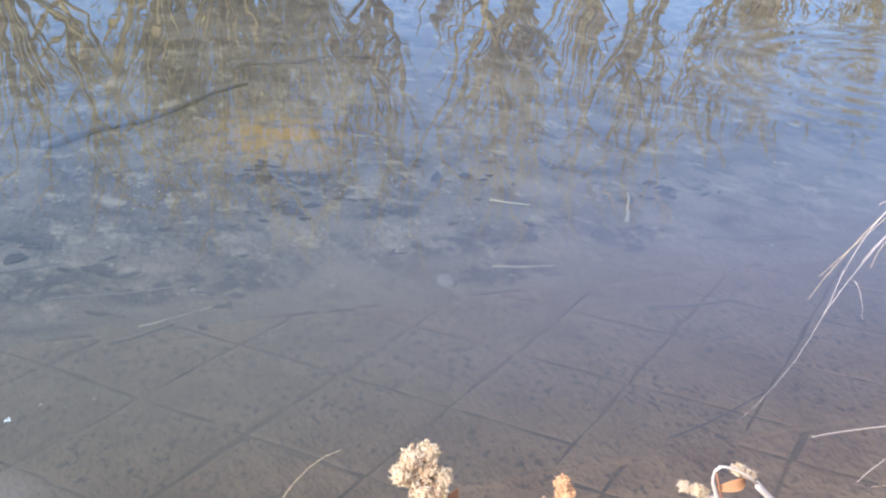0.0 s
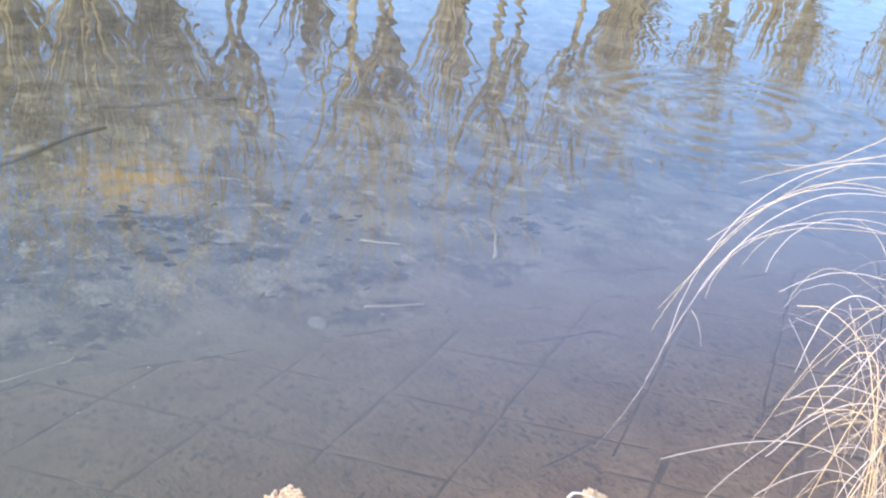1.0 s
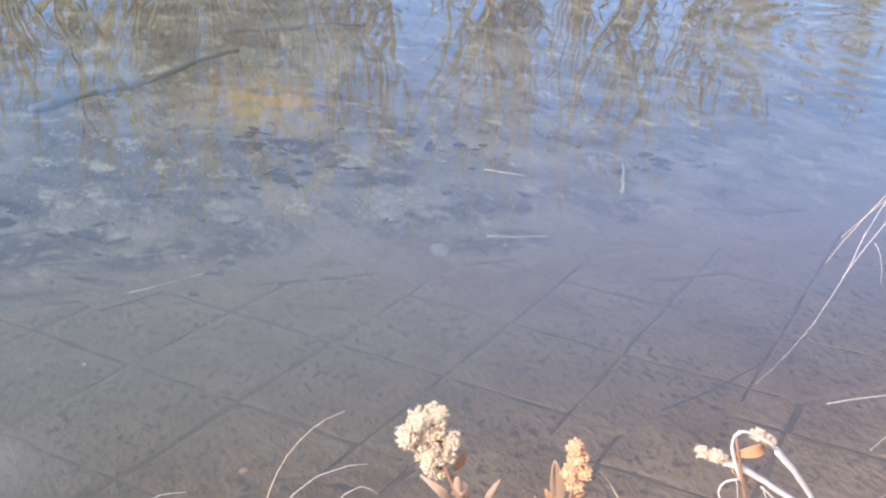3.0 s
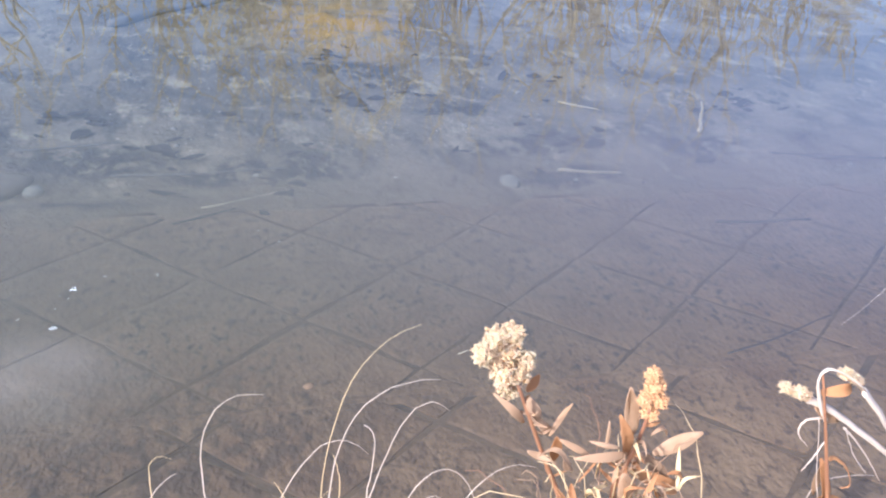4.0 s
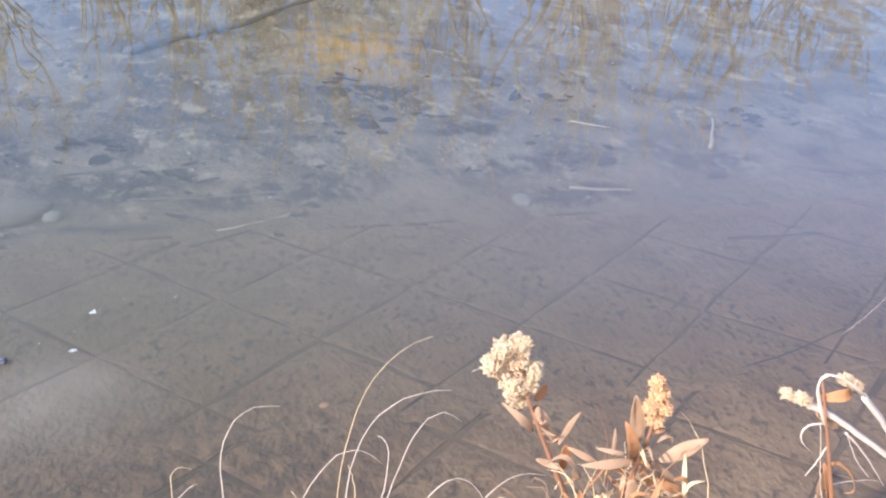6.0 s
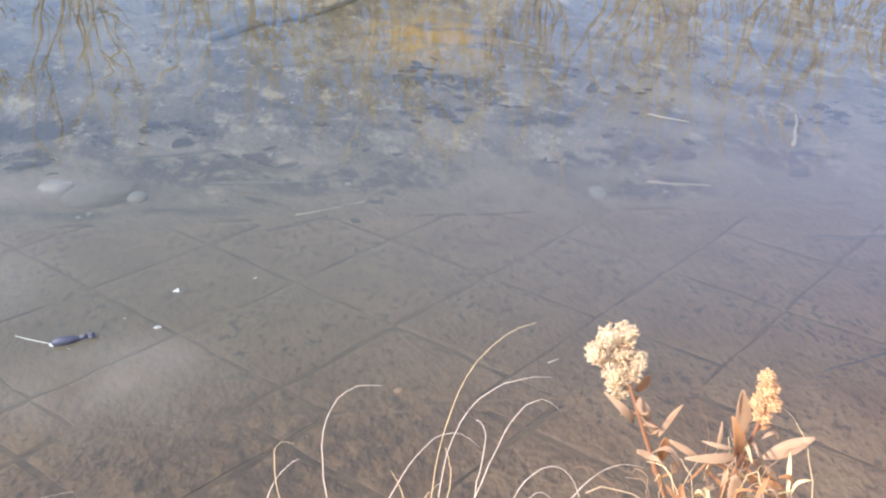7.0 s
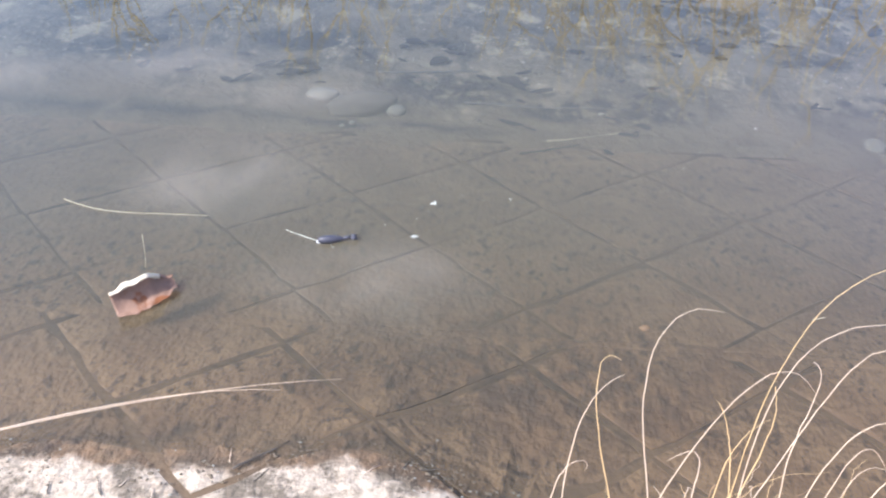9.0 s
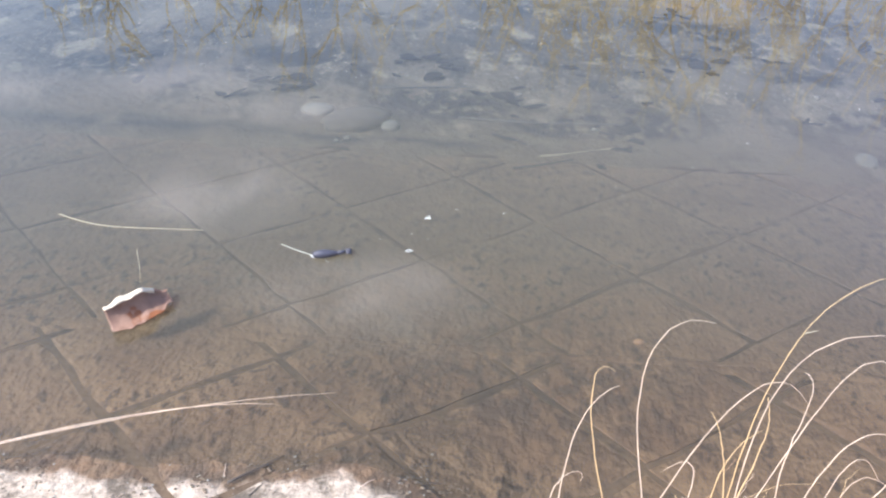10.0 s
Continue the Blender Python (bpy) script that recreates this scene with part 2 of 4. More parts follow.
M_STEEL = fibre("steel hook", (0.4, 0.4, 0.4), (0.6, 0.6, 0.6), 0.3)
M_LINE = fibre("fishing line", (0.6, 0.6, 0.52), (0.8, 0.8, 0.7), 0.4)


# ---- mesh helpers ----
def mesh_of(name, bm, material, smooth=True):
    me = bpy.data.meshes.new(name)
    bm.to_mesh(me)
    bm.free()
    me.materials.append(material)
    if smooth:
        me.polygons.foreach_set("use_smooth", [True] * len(me.polygons))
    return me


def part(name, bm, material, parent, label="", smooth=True):
    ob = new(name, mesh_of(name, bm, material, smooth))
    ob.parent = parent
    if label:
        tagged(ob, label)
    return ob


def thing(name, label, category, group="", kind="", at=(0, 0, 0)):
    ob = new(name)
    ob.empty_display_size = 0.05
    ob.location = at
    return tagged(ob, label, category, group, kind)


def solid(name, bm, material, label, category, group="", kind="", smooth=True):
    ob = new(name, mesh_of(name, bm, material, smooth))
    return tagged(ob, label, category, group, kind)


def tube(bm, pts, radii, sides=5, flat=1.0):
    """A tapering tube along the points. flat: how thin it is across its second axis."""
    rings, side = [], None
    for i, p in enumerate(pts):
        d = (pts[min(i + 1, len(pts) - 1)] - pts[max(i - 1, 0)]).normalized()
        if side is None:
            side = d.orthogonal().normalized()
        side = (side - d * side.dot(d))
        side = side.normalized() if side.length > 1e-6 else d.orthogonal().normalized()
        other = d.cross(side)
        rings.append([bm.verts.new(p + radii[i] * (math.cos(a) * side + flat * math.sin(a) * other))
                      for a in (2 * math.pi * j / sides for j in range(sides))])
    for a, b in zip(rings, rings[1:]):
        for j in range(sides):
            bm.faces.new((a[j], a[(j + 1) % sides], b[(j + 1) % sides], b[j]))
    bm.faces.new(rings[0][::-1])
    bm.faces.new(rings[-1])


def bezier(p0, p1, p2, p3, n):
    out = []
    for i in range(n + 1):
        s = i / n
        out.append(p0 * (1 - s) ** 3 + p1 * 3 * s * (1 - s) ** 2 + p2 * 3 * s * s * (1 - s) + p3 * s ** 3)
    return out


def lump(bm, centre, radius, rng, rough=0.25, squash=(1, 1, 1), sub=1):
    made = bmesh.ops.create_icosphere(bm, subdivisions=sub, radius=1.0)["verts"]
    for v in made:
        k = radius * (1 + rough * (rng.random() * 2 - 1))
        v.co = Vector(centre) + Vector((v.co.x * squash[0], v.co.y * squash[1], v.co.z * squash[2])) * k


def leaf_blade(bm, root, tip, width, curl=0.2, fold=0.25, n=6, up=Vector((0, 0, 1))):
    """A thin, folded, curling leaf between two points, with a little thickness."""
    axis = tip - root
    side = axis.cross(up)
    side = side.normalized() if side.length > 1e-6 else Vector((1, 0, 0))
    nrm = side.cross(axis).normalized()
    rows = []
    for i in range(n + 1):
        s = i / n
        w = width * (math.sin(math.pi * min(0.97, 0.06 + 0.94 * s)) ** 0.8)
        c = root + axis * s + nrm * (curl * axis.length * math.sin(math.pi * s) * (0.6 + 0.4 * s))
        rows.append([bm.verts.new(c + side * (w * q) + nrm * (fold * w * abs(q) * 2)) for q in (-0.5, 0, 0.5)])
    for a, b in zip(rows, rows[1:]):
        for j in range(2):
            bm.faces.new((a[j], a[j + 1], b[j + 1], b[j]))
    geo = bm.faces[:]
    bmesh.ops.recalc_face_normals(bm, faces=geo)


# ---- the shape of the ground ----
SHORE_X = -1.03
SIDE_FALL, FALL = 0.0616, 0.1263


def bed(x, y):
    """The height of the paved slope and the bed beyond it. The shoreline is near y = 0, water level z = 0."""
    east = max(0.0, min(1.0, (x + 0.35) / 0.5))
    k = max(0.0, min(1.0, y / 0.5 + east * (1.0 + (0.3 if y > 0 else 0.3 + y / 0.5 * 0.6))))
    side = -SIDE_FALL * (max(-3.0, min(5.0, x)) - SHORE_X) * k * k * (3 - 2 * k)
    if y < 0:
        return side + (FALL + 0.12) * min(-y, 1.5) + 0.05 * max(0.0, -y - 1.5)
    z = side - FALL * min(y, 5.0) - 0.05 * max(0.0, min(y, 9.0) - 5.0)
    if y > 11:
        z += (y - 11) * 0.55 if y < 15 else 2.2
    return min(z, 1.4)


SLAB_END, ZONE = 4.45, 2.79
ORIGIN = Vector((0.0086, -1.482, 0))
AX_B, AX_A = Vector((0.7085, -0.7043, 0)), Vector((0.7031, 0.6988, 0))


def plan(b, a):
    return ORIGIN + AX_B * (b + 0.1 * (a - 1.5)) + AX_A * a


def ab_gap(x, y):
    """How far out over the slope a place lies, counted across the slabs' diagonals."""
    d = Vector((x, y, 0)) - ORIGIN
    return (d.dot(AX_A) - d.dot(AX_B))


def spread(fine_lo, fine_hi, step, far):
    v = [fine_lo + i * step for i in range(int((fine_hi - fine_lo) / step) + 1)]
    k, lo, hi = step, v[0], v[-1]
    left, right = [], []
    while hi < far:
        k *= 1.35
        hi += k
        lo -= k
        left.append(lo)
        right.append(hi)
    return left[::-1] + v + right


def build_ground():
    xs, ys = spread(-5.0, 8.0, 0.075, 2500), spread(-2.0, 8.0, 0.075, 2500)
    verts, faces = [], []
    for y in ys:
        for x in xs:
            z = bed(x, y)
            g = ab_gap(x, y)
            if abs(x) < 12 and -3 < y < 10:
                z += 0.035 * noise.noise(Vector((x * 2.1, y * 2.1, 0))) + 0.014 * noise.noise(Vector((x * 7, y * 7, 3)))
            if y > -0.75 and g < SLAB_END - 0.4:
                z = bed(x, y) - 0.05
            elif y > -0.75 and g < SLAB_END + 0.1:
                k = (g - SLAB_END + 0.4) / 0.5
                z = bed(x, y) - 0.05 + 0.06 * k + 0.035 * k * (noise.noise(Vector((x * 3.1, y * 3.1, 7))) + 0.6 * noise.noise(Vector((x * 9, y * 9, 2))))
            elif y < 11:
                z -= 0.004
            elif abs(y) < 400:
                z += 0.35 * noise.noise(Vector((x * 0.4, y * 0.4, 5)))
            verts.append((x, y, z))
    w = len(xs)
    for j in range(len(ys) - 1):
        for i in range(w - 1):
            faces.append((j * w + i, j * w + i + 1, j * w + w + i + 1, j * w + w + i))
    me = bpy.data.meshes.new("ground")
    me.from_pydata(verts, [], faces)
    me.materials.append(M_BED)
    me.polygons.foreach_set("use_smooth", [True] * len(me.polygons))
    tagged(new("ground", me), "muddy pond bed rising to dry grassy banks", "ground", kind="structure")


def build_water():
    bm = bmesh.new()
    for x, y in ((-120, -1.2), (120, -1.2), (120, 14.0), (-120, 14.0)):
        bm.verts.new((x, y, 0))
    bm.faces.new(bm.verts[:])
    tagged(new("water", mesh_of("water", bm, M_WATER, False)), "still, slightly murky pond water with gentle ripples", "water", kind="structure")


# ---- paved slope ----
def clip(poly, low, high):
    """Keep the part of a plan polygon between two lines along the shore."""
    for sign, lim in ((1, low), (-1, -high)):
        out = []
        for i, p in enumerate(poly):
            q = poly[(i + 1) % len(poly)]
            gp, gq = sign * ab_gap(p.x, p.y) - lim, sign * ab_gap(q.x, q.y) - lim
            if gp >= 0:
                out.append(p)
            if gp * gq < 0:
                out.append(p + (q - p) * (gp / (gp - gq)))
        poly = out
        if len(poly) < 3:
            return []
    return poly


def slab_mesh(poly, rng):
    """One slab: a plan polygon with softened, uneven edges, bedded in the slope."""
    c = sum(poly, Vector()) / len(poly)
    ring = []
    for i, p in enumerate(poly):
        q = poly[(i + 1) % len(poly)]
        n = max(1, int((q - p).length / 0.075))
        ring += [p + (q - p) * (j / n) for j in range(n)]
    bm = bmesh.new()
    lift = rng.uniform(-0.003, 0.003)

    def loop(shrink, dz, wob):
        out = []
        for p in ring:
            d = p - c
            k = max(0.05, 1 - shrink / max(d.length, 0.05)) + rng.uniform(-wob, wob)
            x, y = c.x + d.x * k, c.y + d.y * k
            out.append(bm.verts.new((x, y, bed(x, y) + dz + lift)))
        return out

    loops = [loop(0.004, -0.07, 0), loop(0.002, -0.0025, 0.034), loop(0.022, 0.0, 0.012), loop(0.09, 0.001, 0.01)]
    for a, b in zip(loops, loops[1:]):
        for j in range(len(ring)):
            bm.faces.new((a[j], a[(j + 1) % len(ring)], b[(j + 1) % len(ring)], b[j]))
    mid = bm.verts.new((c.x, c.y, bed(c.x, c.y) + lift + 0.001))
    for j in range(len(ring)):
        bm.faces.new((loops[-1][j], loops[-1][(j + 1) % len(ring)], mid))
    bmesh.ops.recalc_face_normals(bm, faces=bm.faces[:])
    return bm


def build_slabs():
    rng = random.Random(5)
    bm = bmesh.new()
    nx, ny = 90, 30
    grid = []
    for j in range(ny + 1):
        for i in range(nx + 1):
            x = -5 + 10.5 * i / nx
            y = -0.7 + 2.42 * j / ny
            grid.append(bm.verts.new((x, y, bed(x, y) - 0.0045)))
    for j in range(ny):
        for i in range(nx):
            k = j * (nx + 1) + i
            bm.faces.new((grid[k], grid[k + 1], grid[k + nx + 2], grid[k + nx + 1]))
    slope = solid("paving_bed", bm, M_JOINT, "dark mud filling the joints between bank slabs", "paved bank", kind="structure")
    bm = bmesh.new()
    rows = []
    for i in range(181):
        x = -4.6 + 9.8 * i / 180
        lo = -0.012 - 0.012 * noise.noise(Vector((x * 3.3, 0, 1)))
        hi = 0.012 + 0.014 * noise.noise(Vector((x * 4.1, 0, 9)))
        y0 = ORIGIN.y + (ZONE - (x - ORIGIN.x) * (AX_A.x - AX_B.x)) / (AX_A.y - AX_B.y)
        rows.append([bm.verts.new((x, y0 + d, bed(x, y0 + d) + dz)) for d, dz in ((lo - 0.02, -0.006), (lo, 0.0005), (0.0, 0.0015), (hi, 0.0005), (hi + 0.02, -0.006))])
    for a, b in zip(rows, rows[1:]):
        for j in range(4):
            bm.faces.new((a[j], b[j], b[j + 1], a[j + 1]))
    part("silt_drift", bm, M_SLAB, slope, "low drift of brown silt along the slabs")
    for b0, a0, db, da, low, high, gap in ((-1.95, 1.045, 0.42, 0.452, ZONE, SLAB_END, 0.0045), (-1.75, 0.45, 0.41, 0.44, 1.15, ZONE, 0.0085)):
        for i in range(-14, 20):
            for j in range(-12, 18):
                b, a = b0 + i * db, a0 + j * da
                g = gap
                poly = [plan(b + g, a + g), plan(b + db - g, a + g), plan(b + db - g, a + da - g), plan(b + g, a + da - g)]
                poly = clip(poly, low, high)
                if not poly:
                    continue
                c = sum(poly, Vector()) / len(poly)
                area = 0.5 * abs(sum(p.x * q.y - q.x * p.y for p, q in zip(poly, poly[1:] + poly[:1])))
                if -4.6 < c.x < 5.2 and area > 0.002:
                    part("slab", slab_mesh(poly, rng), M_SLAB, slope, smooth=False)


# ---- far bank ----
def limb(bm, base, tip, radius, sides, rng, sag=0.0, wander=0.05):
    """One branch that leaves its base outwards and turns upwards to its tip; returns its points."""
    d = tip - base
    out = Vector((d.x, d.y, 0))
    pts = bezier(base, base + out * 0.45 + Vector((0, 0, d.z * 0.18)), base + out * 0.85 + Vector((0, 0, d.z * (0.6 - sag))), tip, 6)
    for i in range(1, 6):
        pts[i] += Vector((rng.gauss(0, 1), rng.gauss(0, 1), rng.gauss(0, 0.5))) * wander * d.length * 0.5
    tube(bm, pts, [radius * (1 - 0.78 * i / 6) for i in range(7)], sides)
    return pts


def build_tree(x, y, height, lean, seed, label):
    """A slender bare tree: a forking trunk, steep limbs in a vase and a haze of fine twigs."""
    rng = random.Random(seed)
    z = bed(x, y) - 0.2
    t = thing("bare_tree", label, "tree", "trees on the far bank", at=(x, y, z))
    wood, twig = bmesh.new(), bmesh.new()
    fork = height * rng.uniform(0.30, 0.45)
    r0 = 0.011 * height + 0.02
    top = Vector((lean * height * 0.5, 0, fork))
    trunk = bezier(Vector((0, 0, 0)), Vector((lean, 0.05, fork * 0.35)), top - Vector((lean * 0.5, 0.04, fork * 0.3)), top, 6)
    tube(wood, trunk, [r0 * (1.3 if i == 0 else 1 - 0.05 * i) for i in range(7)], 8)
    for i in range(rng.randint(5, 7)):
        a = i * 2.4 + rng.uniform(-0.5, 0.5)
        start = trunk[6] if i < 4 else trunk[5]
        reach = height * rng.uniform(0.08, 0.27) * (0.4 if i == 0 else 1.0)
        tip = start + Vector((math.cos(a) * reach, math.sin(a) * reach * 0.6, (height - start.z) * rng.uniform(0.78, 1.05)))
        main = limb(wood, start, tip, r0 * rng.uniform(0.45, 0.62), 6, rng)
        for j in range(6):
            p = main[1 + j % 5].lerp(main[2 + j % 5], rng.random())
            b = rng.uniform(0, 6.28)
            ln = height * rng.uniform(0.12, 0.30)
            end = p + Vector((math.cos(b) * ln * 0.5, math.sin(b) * ln * 0.4, ln * rng.uniform(0.6, 1.0)))
            side = limb(wood, p, end, rng.uniform(0.020, 0.034), 4, rng, 0.1, 0.07)
            for k in range(2):
                q = side[1 + k % 5].lerp(side[2 + k % 5], rng.random())
                c = rng.uniform(0, 6.28)
                tw = height * rng.uniform(0.08, 0.19)
                e = q + Vector((math.cos(c) * tw * 0.4, math.sin(c) * tw * 0.4, tw * rng.uniform(0.6, 1.0)))
                mid = q.lerp(e, 0.5) + Vector((rng.gauss(0, 0.06), rng.gauss(0, 0.06), -0.02)) * tw
                tube(twig, [q, mid, e], [0.015, 0.012, 0.006], 3)
    part("trunk", wood, M_BARK, t)
    part("crown", twig, M_TWIGS, t, "fine bare twigs")


def build_bush(x, y, width, height, seed, material, label, leaves=5200):
    rng = random.Random(seed)
    z = bed(x, y) - 0.1
    t = thing("bank_bush", label, "bush", "bushes on the far bank", at=(x, y, z))
    wood, crown = bmesh.new(), bmesh.new()
    ends = []
    for i in range(34):
        a, lean = rng.uniform(0, 2 * math.pi), rng.uniform(0.1, 1.0)
        h = height * rng.uniform(0.72, 1.05) * (1.0 - 0.3 * lean * lean)
        tip = Vector((math.cos(a) * width * 0.5 * lean, math.sin(a) * width * 0.35 * lean, h))
        pts = bezier(Vector((math.cos(a) * 0.15, math.sin(a) * 0.15, 0)), Vector((tip.x * 0.2, tip.y * 0.2, h * 0.45)), Vector((tip.x * 0.8, tip.y * 0.8, h * 0.8)), tip, 6)
        tube(wood, pts, [0.05 * (1 - 0.85 * j / 6) + 0.005 for j in range(7)], 4)
        ends.append(pts)
    for i in range(leaves):
        p = rng.choice(ends)
        c = p[rng.randint(2, 6)] + Vector((rng.gauss(0, 0.2), rng.gauss(0, 0.25), rng.gauss(-0.1, 0.35)))
        d = Vector((rng.gauss(0, 0.25), rng.gauss(0, 0.25), rng.gauss(0.8, 0.4))).normalized()
        s = d.orthogonal().normalized() * rng.uniform(0.008, 0.022)
        q = [c - s, c + d * 0.08 + s * 0.3, c + d * rng.uniform(0.12, 0.26), c + s]
        crown.faces.new([crown.verts.new(v) for v in q])
    part("stems", wood, M_BARK, t)
    part("crown", crown, material, t)


# ---- plants on the near bank ----
# Curved stalks: depth, then x and z of the four points that steer each curve.
THIN_STALKS = (
    (-0.66, 0.196, 0.821, 0.204, 0.963, 0.222, 1.092, 0.298, 1.097),
    (-0.65, 0.207, 0.807, 0.208, 0.967, 0.235, 1.045, 0.321, 1.019),
    (-0.64, 0.228, 0.793, 0.263, 0.908, 0.289, 1.034, 0.334, 0.966),
    (-0.66, 0.112, 0.843, 0.088, 0.974, 0.101, 1.07, 0.16, 1.041),
    (-0.67, 0.074, 0.838, 0.057, 0.916, 0.045, 1.028, 0.078, 0.99),
    (-0.67, 0.13, 0.836, 0.166, 0.945, 0.208, 1.037, 0.249, 0.957),
    (-0.68, 0.032, 0.852, 0.039, 0.952, 0.062, 0.981, 0.081, 0.981),
    (-0.65, 0.246, 0.817, 0.239, 0.904, 0.275, 0.966, 0.249, 0.975),
    (-0.66, 0.207, 0.84, 0.22, 0.892, 0.228, 0.924, 0.218, 0.951),
)
LOW_STALKS = (
    (-0.68, 0.174, 0.848, 0.18, 0.917, 0.198, 0.924, 0.214, 0.928),
    (-0.66, 0.267, 0.818, 0.284, 0.93, 0.338, 0.96, 0.365, 0.837),
    (-0.69, 0.309, 0.858, 0.335, 0.924, 0.365, 0.958, 0.41, 0.924),
    (-0.67, 0.294, 0.831, 0.305, 0.885, 0.324, 0.884, 0.381, 0.802),
    (-0.69, 0.178, 0.905, 0.174, 0.937, 0.168, 0.96, 0.162, 0.962),
    (-0.7, 0.148, 0.876, 0.152, 0.902, 0.156, 0.934, 0.125, 0.89),
    (-0.7, 0.024, 0.879, 0.035, 0.913, 0.059, 0.896, 0.051, 0.871),
    (-0.67, 0.28, 0.831, 0.293, 0.893, 0.307, 0.918, 0.337, 0.85),
)
ARCHING = (
    (-0.62, 1.211, 1.293, 0.986, 1.358, 0.882, 1.315, 0.838, 1.179),
    (-0.6, 1.269, 1.223, 1.018, 1.324, 0.921, 1.268, 0.848, 1.113),
    (-0.61, 1.28, 1.168, 1.045, 1.268, 0.917, 1.28, 0.871, 1.182),
    (-0.6, 0.878, 1.152, 0.897, 1.133, 0.901, 1.109, 0.906, 1.096),
    (-0.62, 0.838, 1.183, 0.827, 1.1, 0.796, 1.045, 0.751, 1.006),
    (-0.63, 1.243, 1.192, 1.033, 1.292, 0.961, 1.268, 0.948, 1.206),
    (-0.61, 1.213, 1.319, 1.071, 1.325, 1.001, 1.316, 0.953, 1.332),
    (-0.64, 1.266, 1.109, 1.079, 1.209, 1.027, 1.196, 0.968, 1.181),
    (-0.62, 1.233, 1.245, 1.048, 1.307, 0.975, 1.309, 0.893, 1.274),
)
LOWER = (
    (-0.66, 1.215, 0.835, 1.102, 0.967, 0.929, 0.993, 0.818, 0.997),
    (-0.66, 1.14, 1.062, 1.106, 0.984, 0.972, 0.971, 0.905, 0.906),
    (-0.68, 1.177, 0.813, 1.101, 0.936, 1.019, 1.088, 0.945, 1.173),
    (-0.67, 1.255, 0.777, 1.203, 0.925, 1.102, 1.078, 1.056, 1.164),
    (-0.66, 1.207, 0.974, 1.058, 1.066, 1.041, 1.028, 1.002, 1.031),
    (-0.65, 1.193, 1.096, 1.045, 1.22, 1.038, 1.13, 1.022, 1.061),
    (-0.67, 1.259, 0.928, 1.098, 1.062, 1.027, 0.979, 0.985, 0.956),
    (-0.68, 1.253, 0.796, 1.109, 0.943, 1.034, 0.921, 0.97, 0.906),
)
RIBBONS = (
    (-0.77, 0.625, 1.045, 0.58, 1.121, 0.601, 1.127, 0.65, 1.077),
    (-0.77, 0.65, 1.077, 0.677, 1.048, 0.699, 1.019, 0.741, 0.957),
    (-0.765, 0.601, 1.071, 0.625, 1.062, 0.668, 1.02, 0.748, 0.949),
    (-0.76, 0.631, 1.038, 0.604, 1.046, 0.602, 1.025, 0.626, 1.004),
    (-0.76, 0.656, 0.978, 0.663, 0.994, 0.713, 0.919, 0.684, 0.933),
    (-0.77, 0.632, 1.02, 0.63, 1.008, 0.625, 0.995, 0.62, 0.983),
    (-0.755, 0.655, 0.91, 0.65, 0.952, 0.682, 0.947, 0.723, 0.935),
    (-0.77, 0.646, 1.033, 0.668, 1.011, 0.689, 0.984, 0.714, 0.947),
    (-0.775, 0.643, 1.039, 0.655, 1.012, 0.673, 0.985, 0.687, 0.971),
    (-0.77, 0.651, 0.938, 0.63, 0.99, 0.628, 1.019, 0.616, 1.05),
)
# Leaves: x and z of root and tip, width, depth. Lobes: x, z, radius.
CREAM_LEAVES = (
    (0.389, 0.995, 0.359, 1.031, 0.0074, -0.675),
    (0.394, 1.019, 0.407, 1.032, 0.0087, -0.66),
    (0.394, 1.016, 0.402, 0.987, 0.0136, -0.665),
    (0.399, 0.995, 0.42, 0.966, 0.0087, -0.67),
    (0.414, 0.977, 0.436, 1.007, 0.0056, -0.68),
    (0.426, 0.963, 0.429, 0.924, 0.0124, -0.67),
    (0.42, 0.982, 0.453, 0.958, 0.0062, -0.69),
    (0.385, 0.985, 0.408, 0.972, 0.0062, -0.7),
    (0.433, 0.939, 0.442, 0.921, 0.0087, -0.68),
)
TAN_LEAVES = (
    (0.479, 0.997, 0.471, 1.052, 0.0149, -0.71),
    (0.464, 0.999, 0.452, 1.047, 0.0112, -0.73),
    (0.503, 0.972, 0.55, 0.99, 0.0149, -0.715),
    (0.502, 0.956, 0.535, 0.906, 0.0149, -0.7),
    (0.467, 0.996, 0.414, 1.006, 0.0087, -0.73),
    (0.486, 0.947, 0.55, 0.897, 0.0149, -0.71),
    (0.461, 0.983, 0.47, 0.938, 0.0173, -0.74),
    (0.446, 1.03, 0.418, 1.041, 0.0043, -0.75),
    (0.439, 1.019, 0.438, 1.052, 0.0037, -0.74),
    (0.482, 1.017, 0.5, 1.018, 0.0031, -0.72),
)
CREAM_LOBES = ((0.346, 1.08, 0.0103), (0.357, 1.094, 0.0109), (0.373, 1.093, 0.0109), (0.369, 1.075, 0.0146), (0.358, 1.07, 0.0097), (0.366, 1.056, 0.0121), (0.387, 1.063, 0.0091), (0.379, 1.051, 0.0121), (0.376, 1.027, 0.0109), (0.37, 1.038, 0.0085))
TAN_LOBES = ((0.482, 1.077, 0.0073), (0.487, 1.063, 0.0091), (0.482, 1.05, 0.0085), (0.492, 1.049, 0.0067), (0.477, 1.052, 0.0055), (0.486, 1.033, 0.0079))


def curve_pts(row, drift=0.02, n=14):
    """The points of a curved stalk in a nearly upright plane."""
    y = row[0]
    p = [Vector((row[1 + 2 * i], y + drift * i / 3, row[2 + 2 * i])) for i in range(4)]
    return bezier(*p, n)


